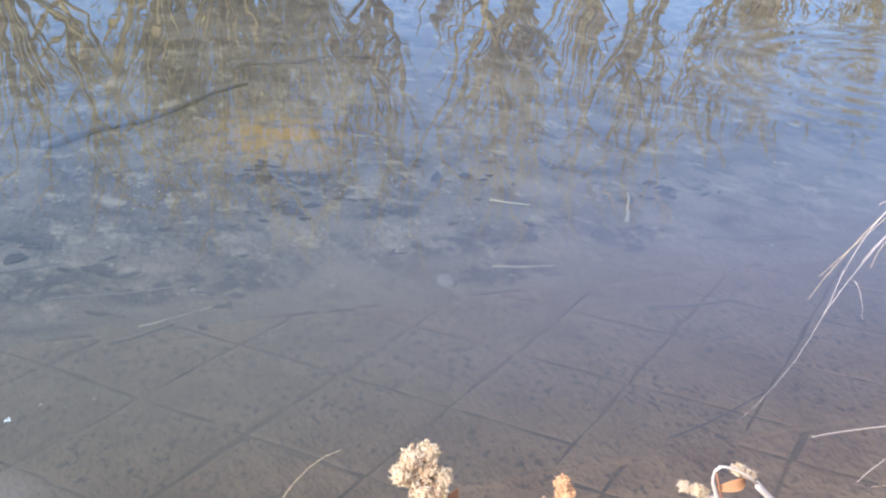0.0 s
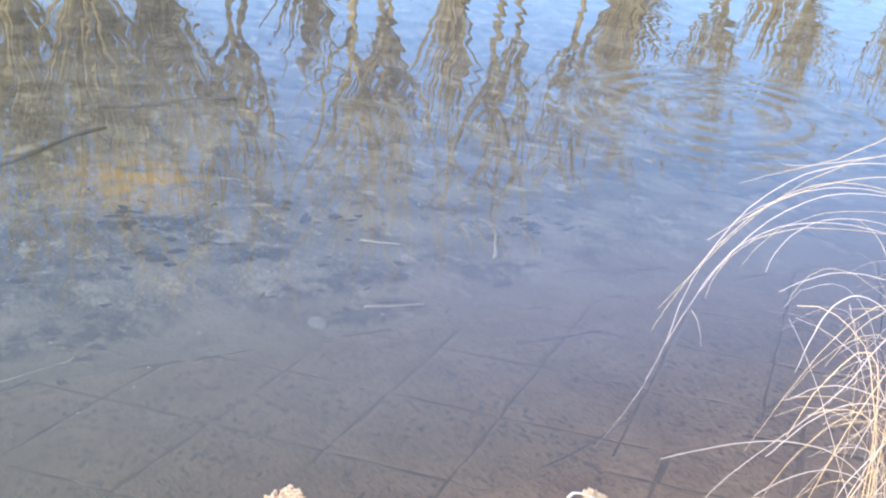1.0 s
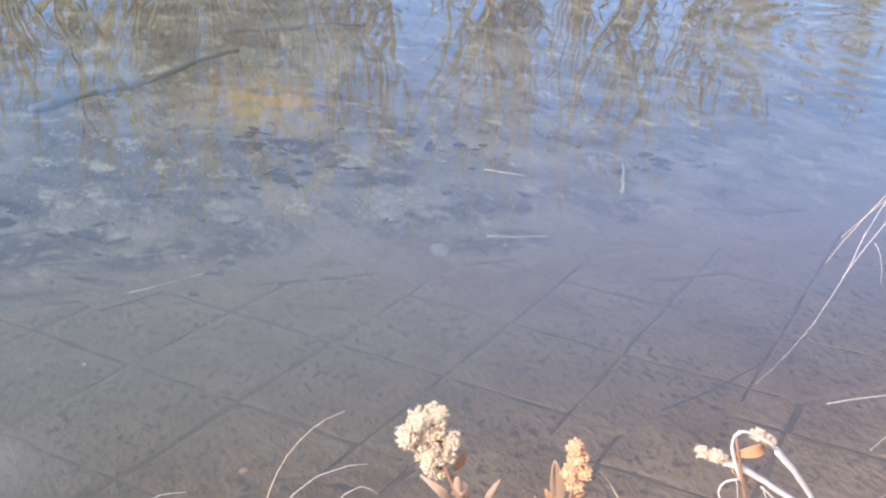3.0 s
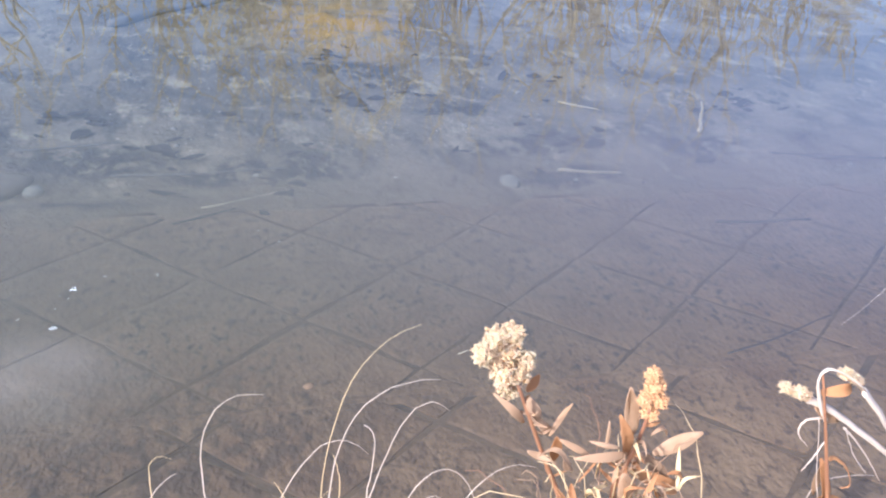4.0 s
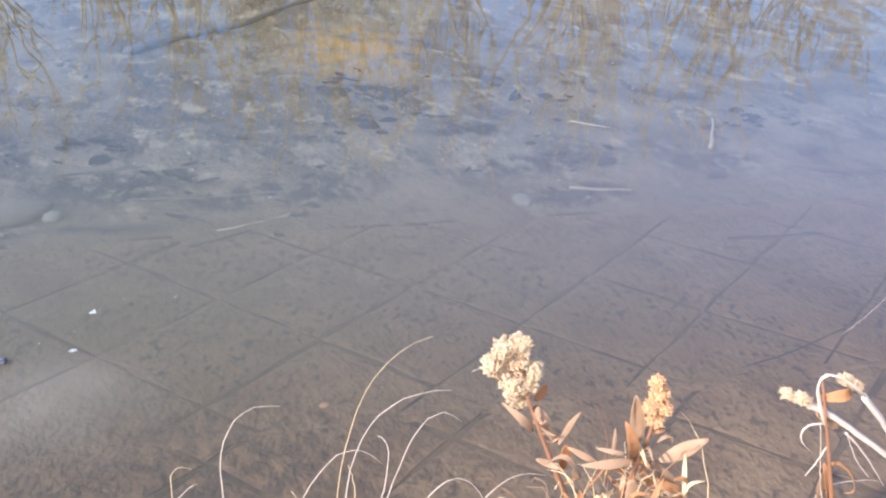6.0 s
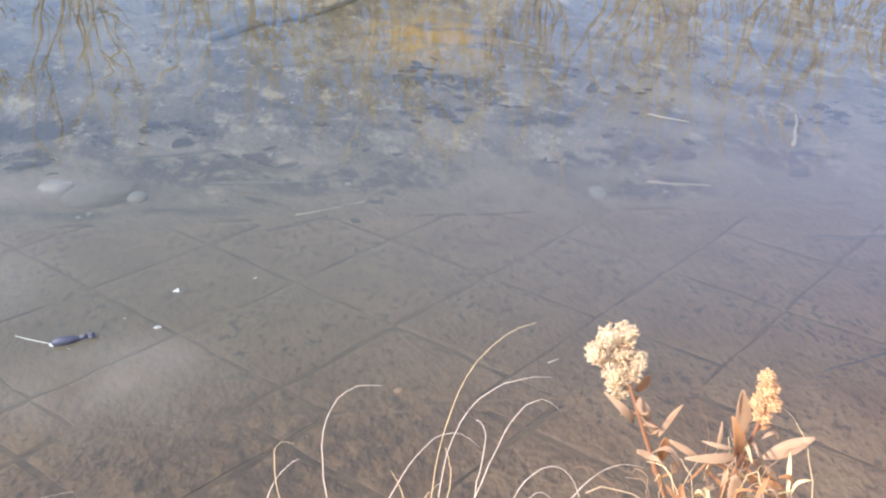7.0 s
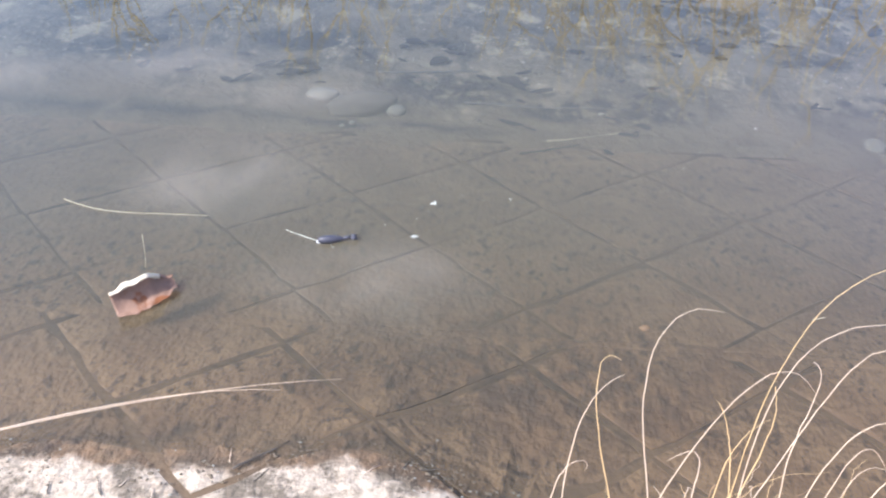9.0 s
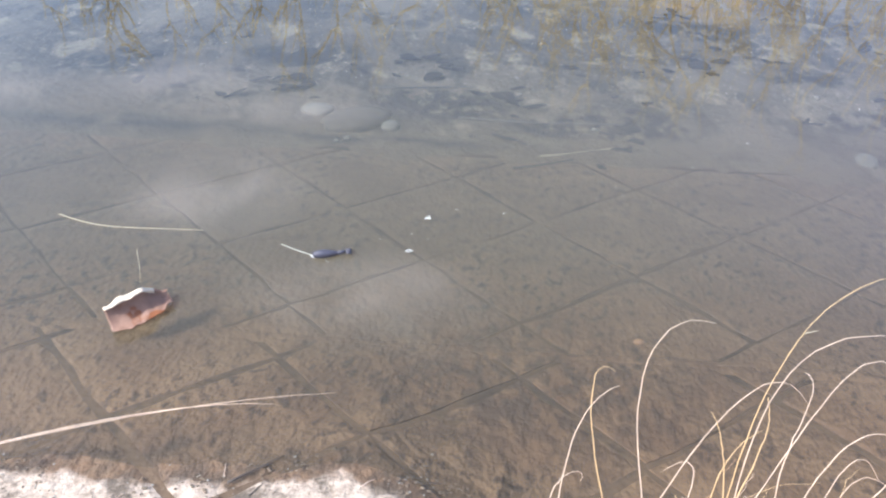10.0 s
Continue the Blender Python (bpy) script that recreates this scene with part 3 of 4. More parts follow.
def curved_stalk(parent, row, rng, radius, material, name="stalk", root=None, drift=0.02, wander=0.0006, flat=0.6, taper=0.72):
    """A stalk that rises straight from the ground at its root and then follows its curve."""
    pts = curve_pts(row, drift)
    for p in pts[1:]:
        p += Vector((rng.uniform(-1, 1), rng.uniform(-1, 1), rng.uniform(-1, 1))) * wander
    if root:
        foot = Vector((root[0], root[1], bed(*root) - 0.02))
        d = (pts[1] - pts[0]).normalized()
        reach = (pts[0] - foot).length
        pts = bezier(foot, foot + Vector((0, 0, reach * 0.4)), pts[0] - d * reach * 0.35, pts[0], 8)[:-1] + pts
    n = len(pts) - 1
    bm = bmesh.new()
    tube(bm, pts, [radius * (1 - taper * i / n) for i in range(n + 1)], 5, flat)
    return part(name, bm, material, parent)


def blade_pts(base, tip, apex, wander, rng, hook=0.24, fall=0.48):
    """A stalk that rises from its base, bends over at about the apex's height and ends at the tip."""
    d = Vector((tip.x - base.x, tip.y - base.y, 0))
    knee = Vector((base.x, base.y, max(base.z + 0.05, apex - hook))) + d * 0.12
    p1 = knee + Vector((0, 0, hook * 0.75)) + d * 0.10
    p2 = Vector((tip.x, tip.y, apex + (apex - tip.z) * 0.5 + 0.012)) - d * fall
    pts = [base.lerp(knee, i / 4) for i in range(4)] + bezier(knee, p1, p2, tip, 11)
    for i, p in enumerate(pts[1:-1], 1):
        p += Vector((rng.uniform(-1, 1), rng.uniform(-1, 1), 0)) * wander * 0.5 * i / 15
    return pts


def stalk(parent, base, tip, apex, rng, radius=0.0013, material=None, name="stalk", wander=0.003, hook=0.24, fall=0.48):
    bm = bmesh.new()
    pts = blade_pts(Vector(base), Vector(tip), apex, wander, rng, hook, fall)
    tube(bm, pts, [radius * (1 - 0.7 * i / (len(pts) - 1)) for i in range(len(pts))], 4, 0.6)
    return part(name, bm, material or M_GRASS_PALE, parent)


def build_thin_grass():
    rng = random.Random(21)
    t = thing("grass_tuft", "sparse tuft of thin bleached grass stalks at the water's edge", "grass", at=(0, 0, 0))
    for rows, radius in ((THIN_STALKS, 0.00125), (LOW_STALKS, 0.00105)):
        for i, row in enumerate(rows):
            spread_x = 0.18 + (row[1] - 0.18) * 0.8
            curved_stalk(t, row, rng, radius * rng.uniform(0.85, 1.15), M_GRASS_PALE if i % 4 else M_GRASS, "stalk", (spread_x, row[0] - 0.02), 0.02)
    for i in range(34):
        bx, by, h = rng.gauss(0.20, 0.055), -0.70 + rng.uniform(-0.03, 0.03), rng.uniform(0.80, 0.885)
        lean = rng.gauss(0.015, 0.03)
        row = (by, bx, h - 0.12, bx + lean * 0.3, h - 0.06, bx + lean * 0.7, h, bx + lean * 1.6, h + rng.uniform(-0.03, 0.02))
        curved_stalk(t, row, rng, rng.uniform(0.0006, 0.0012), (M_GRASS, M_GRASS_PALE, M_LEAF)[i % 3], "stalk", (bx, by - 0.01), 0.015, 0.0015)


def build_big_grass():
    rng = random.Random(8)
    t = thing("grass_clump", "large clump of dry straw-coloured grass arching over the water", "grass")
    x0, y0 = 1.10, -0.80
    for row in ARCHING:
        root = (1.36 + rng.uniform(-0.04, 0.05), -0.72 + rng.uniform(-0.04, 0.04)) if row[1] > 1.1 else None
        curved_stalk(t, row, rng, 0.0009 if root else 0.0005, M_GRASS_PALE, "blade", root, 0.0)
        for _ in range(1 if root else 0):
            near = tuple(v + rng.gauss(0, 0.018) for v in row)
            curved_stalk(t, near, rng, rng.uniform(0.0005, 0.0009), M_GRASS, "blade", (root[0] + rng.gauss(0, 0.03), root[1]), 0.01, 0.001)
    for row in LOWER:
        curved_stalk(t, row, rng, 0.0012, M_GRASS_PALE, "blade", (row[1] + 0.06, row[0] - 0.06), 0.0)
    for i in range(70):
        bx, by = x0 + rng.uniform(0.06, 0.36), y0 + rng.uniform(-0.08, 0.14)
        tip = (bx - rng.uniform(-0.04, 0.18), by + rng.uniform(-0.02, 0.2), rng.uniform(0.98, 1.22))
        stalk(t, (bx, by, bed(bx, by) - 0.02), tip, tip[2] + rng.uniform(0.0, 0.09), rng, rng.uniform(0.0004, 0.0009), (M_GRASS, M_GRASS_PALE, M_LEAF)[i % 3], "blade", 0.008, rng.uniform(0.2, 0.5), rng.uniform(0.25, 0.5))
    for i in range(290):
        bx, by = rng.uniform(0.02, 0.28), rng.uniform(-0.10, 0.08)
        a = rng.gauss(2.6, 1.1)
        reach, h = rng.uniform(0.02, 0.24), rng.uniform(0.50, 1.02)
        tip = (x0 + bx + math.cos(a) * reach, y0 + by + math.sin(a) * reach * 0.9, 0.2 + h * rng.uniform(0.70, 1.02))
        stalk(t, (x0 + bx, y0 + by, bed(x0 + bx, y0 + by) - 0.02), tip, 0.2 + h, rng, rng.uniform(0.0007, 0.0020), M_GRASS if i % 3 else M_GRASS_PALE, "blade", 0.006, rng.uniform(0.1, 0.5))


def seed_head(parent, lobes, depth, rng, material, count, label):
    """A clustered head of downy seeds: many small tufts of down packed round the lobes."""
    bm = bmesh.new()
    for x, z, r in lobes:
        c0 = Vector((x, depth + rng.uniform(-0.5, 0.5) * r, z))
        lump(bm, c0, r * 0.72, rng, 0.2, (1, 1, 1), 2)
        for i in range(count):
            d = Vector((rng.gauss(0, 1), rng.gauss(0, 1), rng.gauss(0, 1))).normalized()
            c = c0 + d * r * rng.uniform(0.62, 1.0)
            lump(bm, c, rng.uniform(0.0009, 0.0019), rng, 0.45)
            for j in range(4):
                e = (d + Vector((rng.gauss(0, 0.7), rng.gauss(0, 0.7), rng.gauss(0, 0.7)))).normalized() * rng.uniform(0.0018, 0.0042)
                q = e.orthogonal() * 0.09
                bm.faces.new([bm.verts.new(v) for v in (c - q, c + q, c + e)])
    return part("seed_head", bm, material, parent, label)


def build_goldenrod(stem, lobes, depth, leaves, material, seed, label, head_label, count):
    rng = random.Random(seed)
    t = thing("dry_flower", label, "plant", "dead flower stems")
    x, y, z = stem[-1]
    foot = Vector((x + 0.02, y - 0.05, bed(x, y) - 0.02))
    low, high = Vector(stem[-1]), Vector(stem[0])
    pts = [foot.lerp(low, i / 4) for i in range(4)] + bezier(low, *[Vector(p) for p in stem[-2:0:-1]], high, 8)
    tube_bm = bmesh.new()
    n = len(pts) - 1
    tube(tube_bm, pts, [0.0032 - 0.0018 * i / n for i in range(n + 1)], 6)
    part("stem", tube_bm, M_STEM, t, "reddish brown woody stem")
    seed_head(t, lobes, depth, rng, material, count, head_label)
    for i, (x0, z0, x1, z1, w, y) in enumerate(leaves):
        lb = bmesh.new()
        leaf_blade(lb, Vector((x0, y, z0)), Vector((x1, y + rng.uniform(-0.008, 0.008), z1)), w, rng.uniform(-0.18, 0.22), rng.uniform(0.15, 0.5), 8, Vector((0.0, -0.8, 0.6)))
        ob = part("leaf", lb, M_LEAF_RED if i % 4 == 1 else M_LEAF, t)
        ob.modifiers.new("thick", "SOLIDIFY").thickness = 0.0005
    for i in range(10):
        p = pts[rng.randint(5, n - 2)]
        a, ln = rng.uniform(0, 6.28), rng.uniform(0.008, 0.022)
        lb = bmesh.new()
        leaf_blade(lb, p, p + Vector((math.cos(a) * ln, math.sin(a) * ln, rng.uniform(-0.01, 0.012))), rng.uniform(0.002, 0.004), rng.uniform(-0.7, 0.7), 0.8)
        part("leaf", lb, M_LEAF if i % 3 else M_LEAF_RED, t).modifiers.new("thick", "SOLIDIFY").thickness = 0.0004
    return t


def build_curled_plant():
    rng = random.Random(4)
    t = thing("curled_weed", "withered weed with pale curled ribbon leaves", "plant")
    bm = bmesh.new()
    foot = Vector((0.68, -0.80, bed(0.68, -0.80) - 0.02))
    pts = [foot.lerp(Vector((0.659, -0.775, 0.936)), i / 4) for i in range(4)] + bezier(Vector((0.659, -0.775, 0.936)), Vector((0.633, -0.775, 1.011)), Vector((0.618, -0.772, 1.06)), Vector((0.602, -0.77, 1.105)), 8)
    tube(bm, pts, [0.0026 - 0.00014 * i for i in range(len(pts))], 6)
    part("stem", bm, M_STEM, t, "dark brown stem")
    for i, row in enumerate(RIBBONS):
        wide = i < 3
        curved_stalk(t, row, rng, (0.0038, 0.0040, 0.0038, 0.0011, 0.0024, 0.0026, 0.0013, 0.0012, 0.0010, 0.0013)[i], M_LEAF_RED if i == 4 else M_GRASS_PALE, "ribbon_leaf", None, 0.0, 0.0004, 0.28, 0.12 if wide else 0.5)
    seed_head(t, ((0.628, 1.097, 0.005), (0.638, 1.090, 0.005), (0.648, 1.083, 0.004), (0.578, 1.087, 0.0055), (0.588, 1.085, 0.0065), (0.597, 1.078, 0.0045)), -0.765, rng, M_FLUFF, 60, "small pale seed heads")
    for x0, z0, x1, z1, w, mat in ((0.608, 1.078, 0.645, 1.075, 0.010, M_LEAF_RED),
                                   (0.612, 1.06, 0.648, 1.03, 0.012, M_LEAF), (0.64, 0.99, 0.668, 0.90, 0.010, M_LEAF_RED), (0.655, 0.93, 0.70, 0.905, 0.012, M_LEAF_RED), (0.645, 0.985, 0.655, 0.93, 0.012, M_LEAF)):
        lb = bmesh.new()
        leaf_blade(lb, Vector((x0, -0.765, z0)), Vector((x1, -0.76, z1)), w, rng.uniform(-0.25, 0.3), rng.uniform(0.2, 0.6), 8, Vector((0, -0.8, 0.6)))
        part("leaf", lb, mat, t).modifiers.new("thick", "SOLIDIFY").thickness = 0.0005


def build_litter_tuft():
    """The tangle of broken stems and dead leaves at the foot of the flower stems."""
    rng = random.Random(12)
    t = thing("dead_weed", "tangled dead weed with curled tan leaves", "plant")
    for i in range(90):
        x, y = rng.gauss(0.452, 0.04), rng.gauss(-0.755, 0.03)
        h = rng.uniform(0.58, 0.80)
        stalk(t, (x, y, bed(x, y) - 0.02), (x + rng.gauss(0, 0.05), y + rng.gauss(0.01, 0.04), 0.2 + h), 0.21 + h, rng, rng.uniform(0.0009, 0.0018), (M_GRASS, M_LEAF, M_STEM)[i % 3], "stalk", 0.006)
    for i in range(90):
        root = Vector((rng.gauss(0.452, 0.035), rng.gauss(-0.755, 0.025), rng.uniform(0.88, 1.0)))
        a, ln = rng.uniform(0, 6.28), rng.uniform(0.012, 0.04)
        lb = bmesh.new()
        leaf_blade(lb, root, root + Vector((math.cos(a) * ln, math.sin(a) * ln, rng.uniform(-0.02, 0.03))), rng.uniform(0.0025, 0.0065), rng.uniform(-0.7, 0.8), rng.uniform(0.4, 1.2), 6)
        part("leaf", lb, (M_LEAF, M_GRASS, M_LEAF_RED)[i % 3], t).modifiers.new("thick", "SOLIDIFY").thickness = 0.0004


# ---- in and on the water ----
def build_lure():
    t = thing("fishing_lure", "small dark blue fish-shaped lure floating in the water", "lure", at=(-0.562, 0.745, 0.010))
    t.rotation_euler = (0, 0, radians(9))
    bm = bmesh.new()
    n, rings = 12, []
    for i in range(n + 1):
        s = i / n
        r = 0.0155 * math.sin(math.pi * (0.1 + 0.86 * s)) ** 0.7 * (1.0 - 0.35 * s) + 0.001
        rings.append([bm.verts.new((-0.045 + 0.075 * s, math.cos(a) * r * 0.8, math.sin(a) * r - 0.002)) for a in (2 * math.pi * j / 10 for j in range(10))])
    for a, b in zip(rings, rings[1:]):
        for j in range(10):
            bm.faces.new((a[j], a[(j + 1) % 10], b[(j + 1) % 10], b[j]))
    bm.faces.new(rings[0])
    bm.faces.new(rings[-1][::-1])
    part("body", bm, M_LURE, t)
    bm = bmesh.new()
    tube(bm, [Vector((0.028, 0, 0)), Vector((0.038, 0.001, 0)), Vector((0.046, 0.002, 0.001))], [0.006, 0.004, 0.005], 8)
    for y in (-1, 1):
        lump(bm, (0.056, y * 0.006, 0.001), 0.009, random.Random(2), 0.15, (1.2, 0.6, 0.6))
    part("tail", bm, M_LURE, t, "forked soft tail")
    bm = bmesh.new()
    lump(bm, (-0.042, 0, -0.006), 0.007, random.Random(3), 0.1, (1.2, 1.2, 0.5), 2)
    part("lip", bm, M_LURE_PALE, t, "pale diving lip")
    bm = bmesh.new()
    tube(bm, bezier(Vector((-0.012, 0, -0.010)), Vector((-0.010, -0.010, -0.024)), Vector((-0.004, -0.020, -0.024)), Vector((0.0, -0.020, -0.012)), 8), [0.001] * 9, 5)
    part("hook", bm, M_STEEL, t, "thin steel hook")
    bm = bmesh.new()
    tube(bm, [Vector((-0.612, 0.745, 0.002)), Vector((-0.645, 0.757, 0.004)), Vector((-0.67, 0.770, 0.003)), Vector((-0.712, 0.793, 0.001))], [0.0009, 0.0008, 0.0007, 0.0005], 4)
    solid("line_end", bm, M_LINE, "short length of pale fishing line on the water", "fishing line")


def build_dead_leaf():
    """A dry leaf, lying open at one end and rolled over on itself at the other."""
    n, m = 26, 18
    bm = bmesh.new()
    grid = []
    for i in range(n + 1):
        s = i / n
        w = 0.040 * math.sin(math.pi * (0.10 + 0.80 * s)) ** 0.6 * (1 + 0.2 * noise.noise(Vector((s * 6, 0, 4))))
        f = 1.0 - 0.85 * max(0.0, min(1.0, (s - 0.62) / 0.3))
        a, b = Vector((0, -w, 0.004)), Vector((0, 0.2 * w, -0.004))
        c, d = Vector((0, w * 1.35, 0.010 + 0.075 * f)), Vector((0, w * (0.95 - 1.05 * f), 0.014 + 0.052 * f))
        row = []
        for j, p in enumerate(bezier(a, b, c, d, m)):
            k = 0.006 * noise.noise(Vector((s * 6, j * 0.25, 1))) + 0.003 * noise.noise(Vector((s * 17, j * 0.7, 2)))
            row.append(bm.verts.new((-0.085 + 0.17 * s + 0.006 * noise.noise(Vector((j * 0.6, i * 0.1, 8))), p.y + k * 0.6, p.z + k + 0.012 * s * s)))
        grid.append(row)
    for i, (a, b) in enumerate(zip(grid, grid[1:])):
        for j in range(m):
            face = bm.faces.new((a[j], a[j + 1], b[j + 1], b[j]))
            face.material_index = 1 if j > m * 0.58 and i < n * 0.8 else 0
    k = Mat("curled brown leaf")
    c = k.mix(k.noise(30, 5, 0.65), (0.14, 0.072, 0.042), (0.31, 0.19, 0.145))
    c = k.mix(k.step(k.noise(14, 4), 0.50, 0.60), c, (0.18, 0.06, 0.018))
    pale = Mat("pale leaf underside")
    under = pale.mix(pale.noise(45, 5, 0.65), (0.50, 0.40, 0.29), (0.72, 0.62, 0.48))
    leaf = solid("dead_leaf", bm, k.finish(c, 0.7, k.noise(70, 4), 0.5, 0.003), "curled brown dead leaf with pale rolled edge floating on water", "leaf")
    leaf.data.materials.append(pale.finish(under, 0.8, pale.noise(80, 4), 0.4, 0.002))
    leaf.location, leaf.rotation_euler = (-1.015, 0.48, 0.0), (0, 0, radians(40))
    leaf.modifiers.new("thick", "SOLIDIFY").thickness = 0.0012


def sunken_leaf(bm, ln, wd, rng):
    n = 6
    rows = []
    ph = rng.uniform(0, 6)
    for i in range(n + 1):
        s = i / n
        w = wd * math.sin(math.pi * (0.06 + 0.88 * s)) * rng.uniform(0.8, 1.15)
        rows.append([bm.verts.new(((s - 0.5) * ln, w * q, 0.009 + 0.004 * math.sin(s * 4 + ph) + 0.004 * abs(q))) for q in (-1, 0, 1)])
    for a, b in zip(rows, rows[1:]):
        for j in range(2):
            bm.faces.new((a[j], a[j + 1], b[j + 1], b[j]))


def build_sunken_things():
    rng = random.Random(31)
    shapes = []
    for i in range(6):
        bm = bmesh.new()
        sunken_leaf(bm, rng.uniform(0.05, 0.11), rng.uniform(0.014, 0.036), rng)
        shapes.append(mesh_of("sunken_leaf", bm, M_SUNK))
    spots = ((0.15, 2.35), (0.95, 2.9), (1.15, 2.15), (-0.2, 2.2), (1.7, 2.3), (0.3, 1.85), (-0.4, 2.6), (2.2, 2.2), (0.7, 3.6), (1.9, 3.2), (-1.2, 2.3), (2.9, 2.7), (-1.9, 2.6))
    for i in range(150):
        cx, cy = spots[rng.randrange(len(spots))]
        x, y = rng.gauss(cx, 0.15 if i % 3 else 0.4), rng.gauss(cy, 0.10 if i % 3 else 0.35)
        if ab_gap(x, y) < SLAB_END - 0.1 and i % 5:
            continue
        ob = new("sunken_leaf", shapes[i % 6])
        ob.matrix_world = pose(x, y, bed(x, y) - 0.004, rng.uniform(-8, 8), rng.uniform(-8, 8), rng.choice((0, 25, -20, 160)) + rng.gauss(0, 18)) @ Matrix.Scale(rng.uniform(0.5, 1.25), 4)
        tagged(ob, "dark rotting leaf lying on the pond bed", "leaf", "sunken leaves")
    for x, y, ang, ln, rad, mat, label in (
            (2.95, 1.98, -10, 0.62, 0.012, M_TWIG, "long dark twig lying on the pond bed"),
            (2.2, 1.38, -2, 0.42, 0.009, M_TWIG, "dark waterlogged twig on the bank slabs"),
            (1.67, 1.92, -12, 0.28, 0.007, M_REED, "short pale piece of reed on the pond bed"),
            (2.55, 2.55, 60, 0.5, 0.012, M_REED, "pale upright-looking reed stem on the bed"),
            (1.80, 0.63, 18, 0.5, 0.0035, M_TWIG, "thin dark twig across the submerged slabs"),
            (0.05, 2.05, 2, 0.7, 0.004, M_DARK_BAR, "long thin dark stalk on the pond bed"),
            (-0.55, 2.35, 8, 0.6, 0.005, M_DARK_BAR, "long dark stalk half buried in silt"),
            (0.2, 1.78, 22, 0.35, 0.005, M_REED, "thin pale straw on the pond bed"),
            (1.95, 2.75, -35, 0.22, 0.006, M_REED, "short pale straw on the pond bed"),
            (0.05, 1.65, 25, 0.25, 0.006, M_TWIG, "short dark twig on the bank slabs")):
        bm = bmesh.new()
        pts = []
        for i in range(9):
            s = i / 8 - 0.5
            px = x + math.cos(radians(ang)) * ln * s + 0.012 * ln * math.sin(i * 1.3)
            py = y + math.sin(radians(ang)) * ln * s + 0.014 * ln * math.cos(i * 0.9)
            pts.append(Vector((px, py, bed(px, py) + rad)))
        tube(bm, pts, [rad * (1 - 0.06 * i) for i in range(9)], 6)
        solid("sunken_twig", bm, mat, label, "twig", "sunken twigs")
    # Added bars that imitate faint dark reflected bands; no real log is known here.
    for x, y, ang, ln, rad in ((0.25, 5.0, 46, 2.0, 0.030), (1.5, 6.35, 12, 1.3, 0.035)):
        bm = bmesh.new()
        pts = []
        for i in range(11):
            s = i / 10 - 0.5
            px, py = x + math.cos(radians(ang)) * ln * s, y + math.sin(radians(ang)) * ln * s + 0.05 * math.sin(i)
            pts.append(Vector((px, py, bed(px, py) + rad * 0.2)))
        tube(bm, pts, [rad * (1 - 0.05 * i) * (1 + 0.1 * math.sin(i * 2.3)) for i in range(11)], 9)
        solid("sunken_log", bm, M_DARK_BAR, "dark bar on the pond bed standing in for a faint reflected band", "log", "sunken logs")
    for x, y, r, sq, mat, label in (
            (-0.70, 1.94, 0.115, (1.25, 0.7, 0.32), M_STONE, "flat grey stone on the edge of the slabs"),
            (-0.88, 2.03, 0.055, (1.2, 0.8, 0.4), M_STONE_PALE, "pale flat pebble on the pond bed"),
            (-0.56, 1.91, 0.038, (1, 0.9, 0.5), M_STONE_PALE, "small round pale pebble on the pond bed"),
            (1.28, 1.84, 0.045, (0.9, 1.1, 0.4), M_STONE_PALE, "pale flat pebble on the pond bed"),
            (0.30, 0.59, 0.012, (1.2, 0.8, 0.5), M_LEAF, "small orange pebble on the slabs"),
            (-1.65, 2.9, 0.06, (1.1, 0.8, 0.3), M_STONE, "pale stone on the pond bed"),
            (-1.45, 2.95, 0.04, (0.9, 1, 0.3), M_STONE, "small pale stone on the pond bed")):
        bm = bmesh.new()
        lump(bm, (0, 0, 0), r, rng, 0.10, sq, 3)
        ob = solid("stone", bm, mat, label, "stone", "stones on the bed")
        ob.location, ob.rotation_euler = (x, y, bed(x, y) + r * sq[2] * 0.5), (0, 0, rng.uniform(0, 0.4))
    for i in range(70):
        x, y = rng.uniform(-2.2, 3.0), rng.uniform(1.75, 4.2)
        bm = bmesh.new()
        lump(bm, (0, 0, 0), rng.uniform(0.006, 0.014), rng, 0.2, (1.2, 1, 0.6), 1)
        ob = solid("bed_pebble", bm, M_STONE_PALE if i % 3 else M_STONE, "tiny pale pebble on the pond bed", "pebble", "tiny pebbles")
        ob.location = (x, y, bed(x, y) + 0.004)


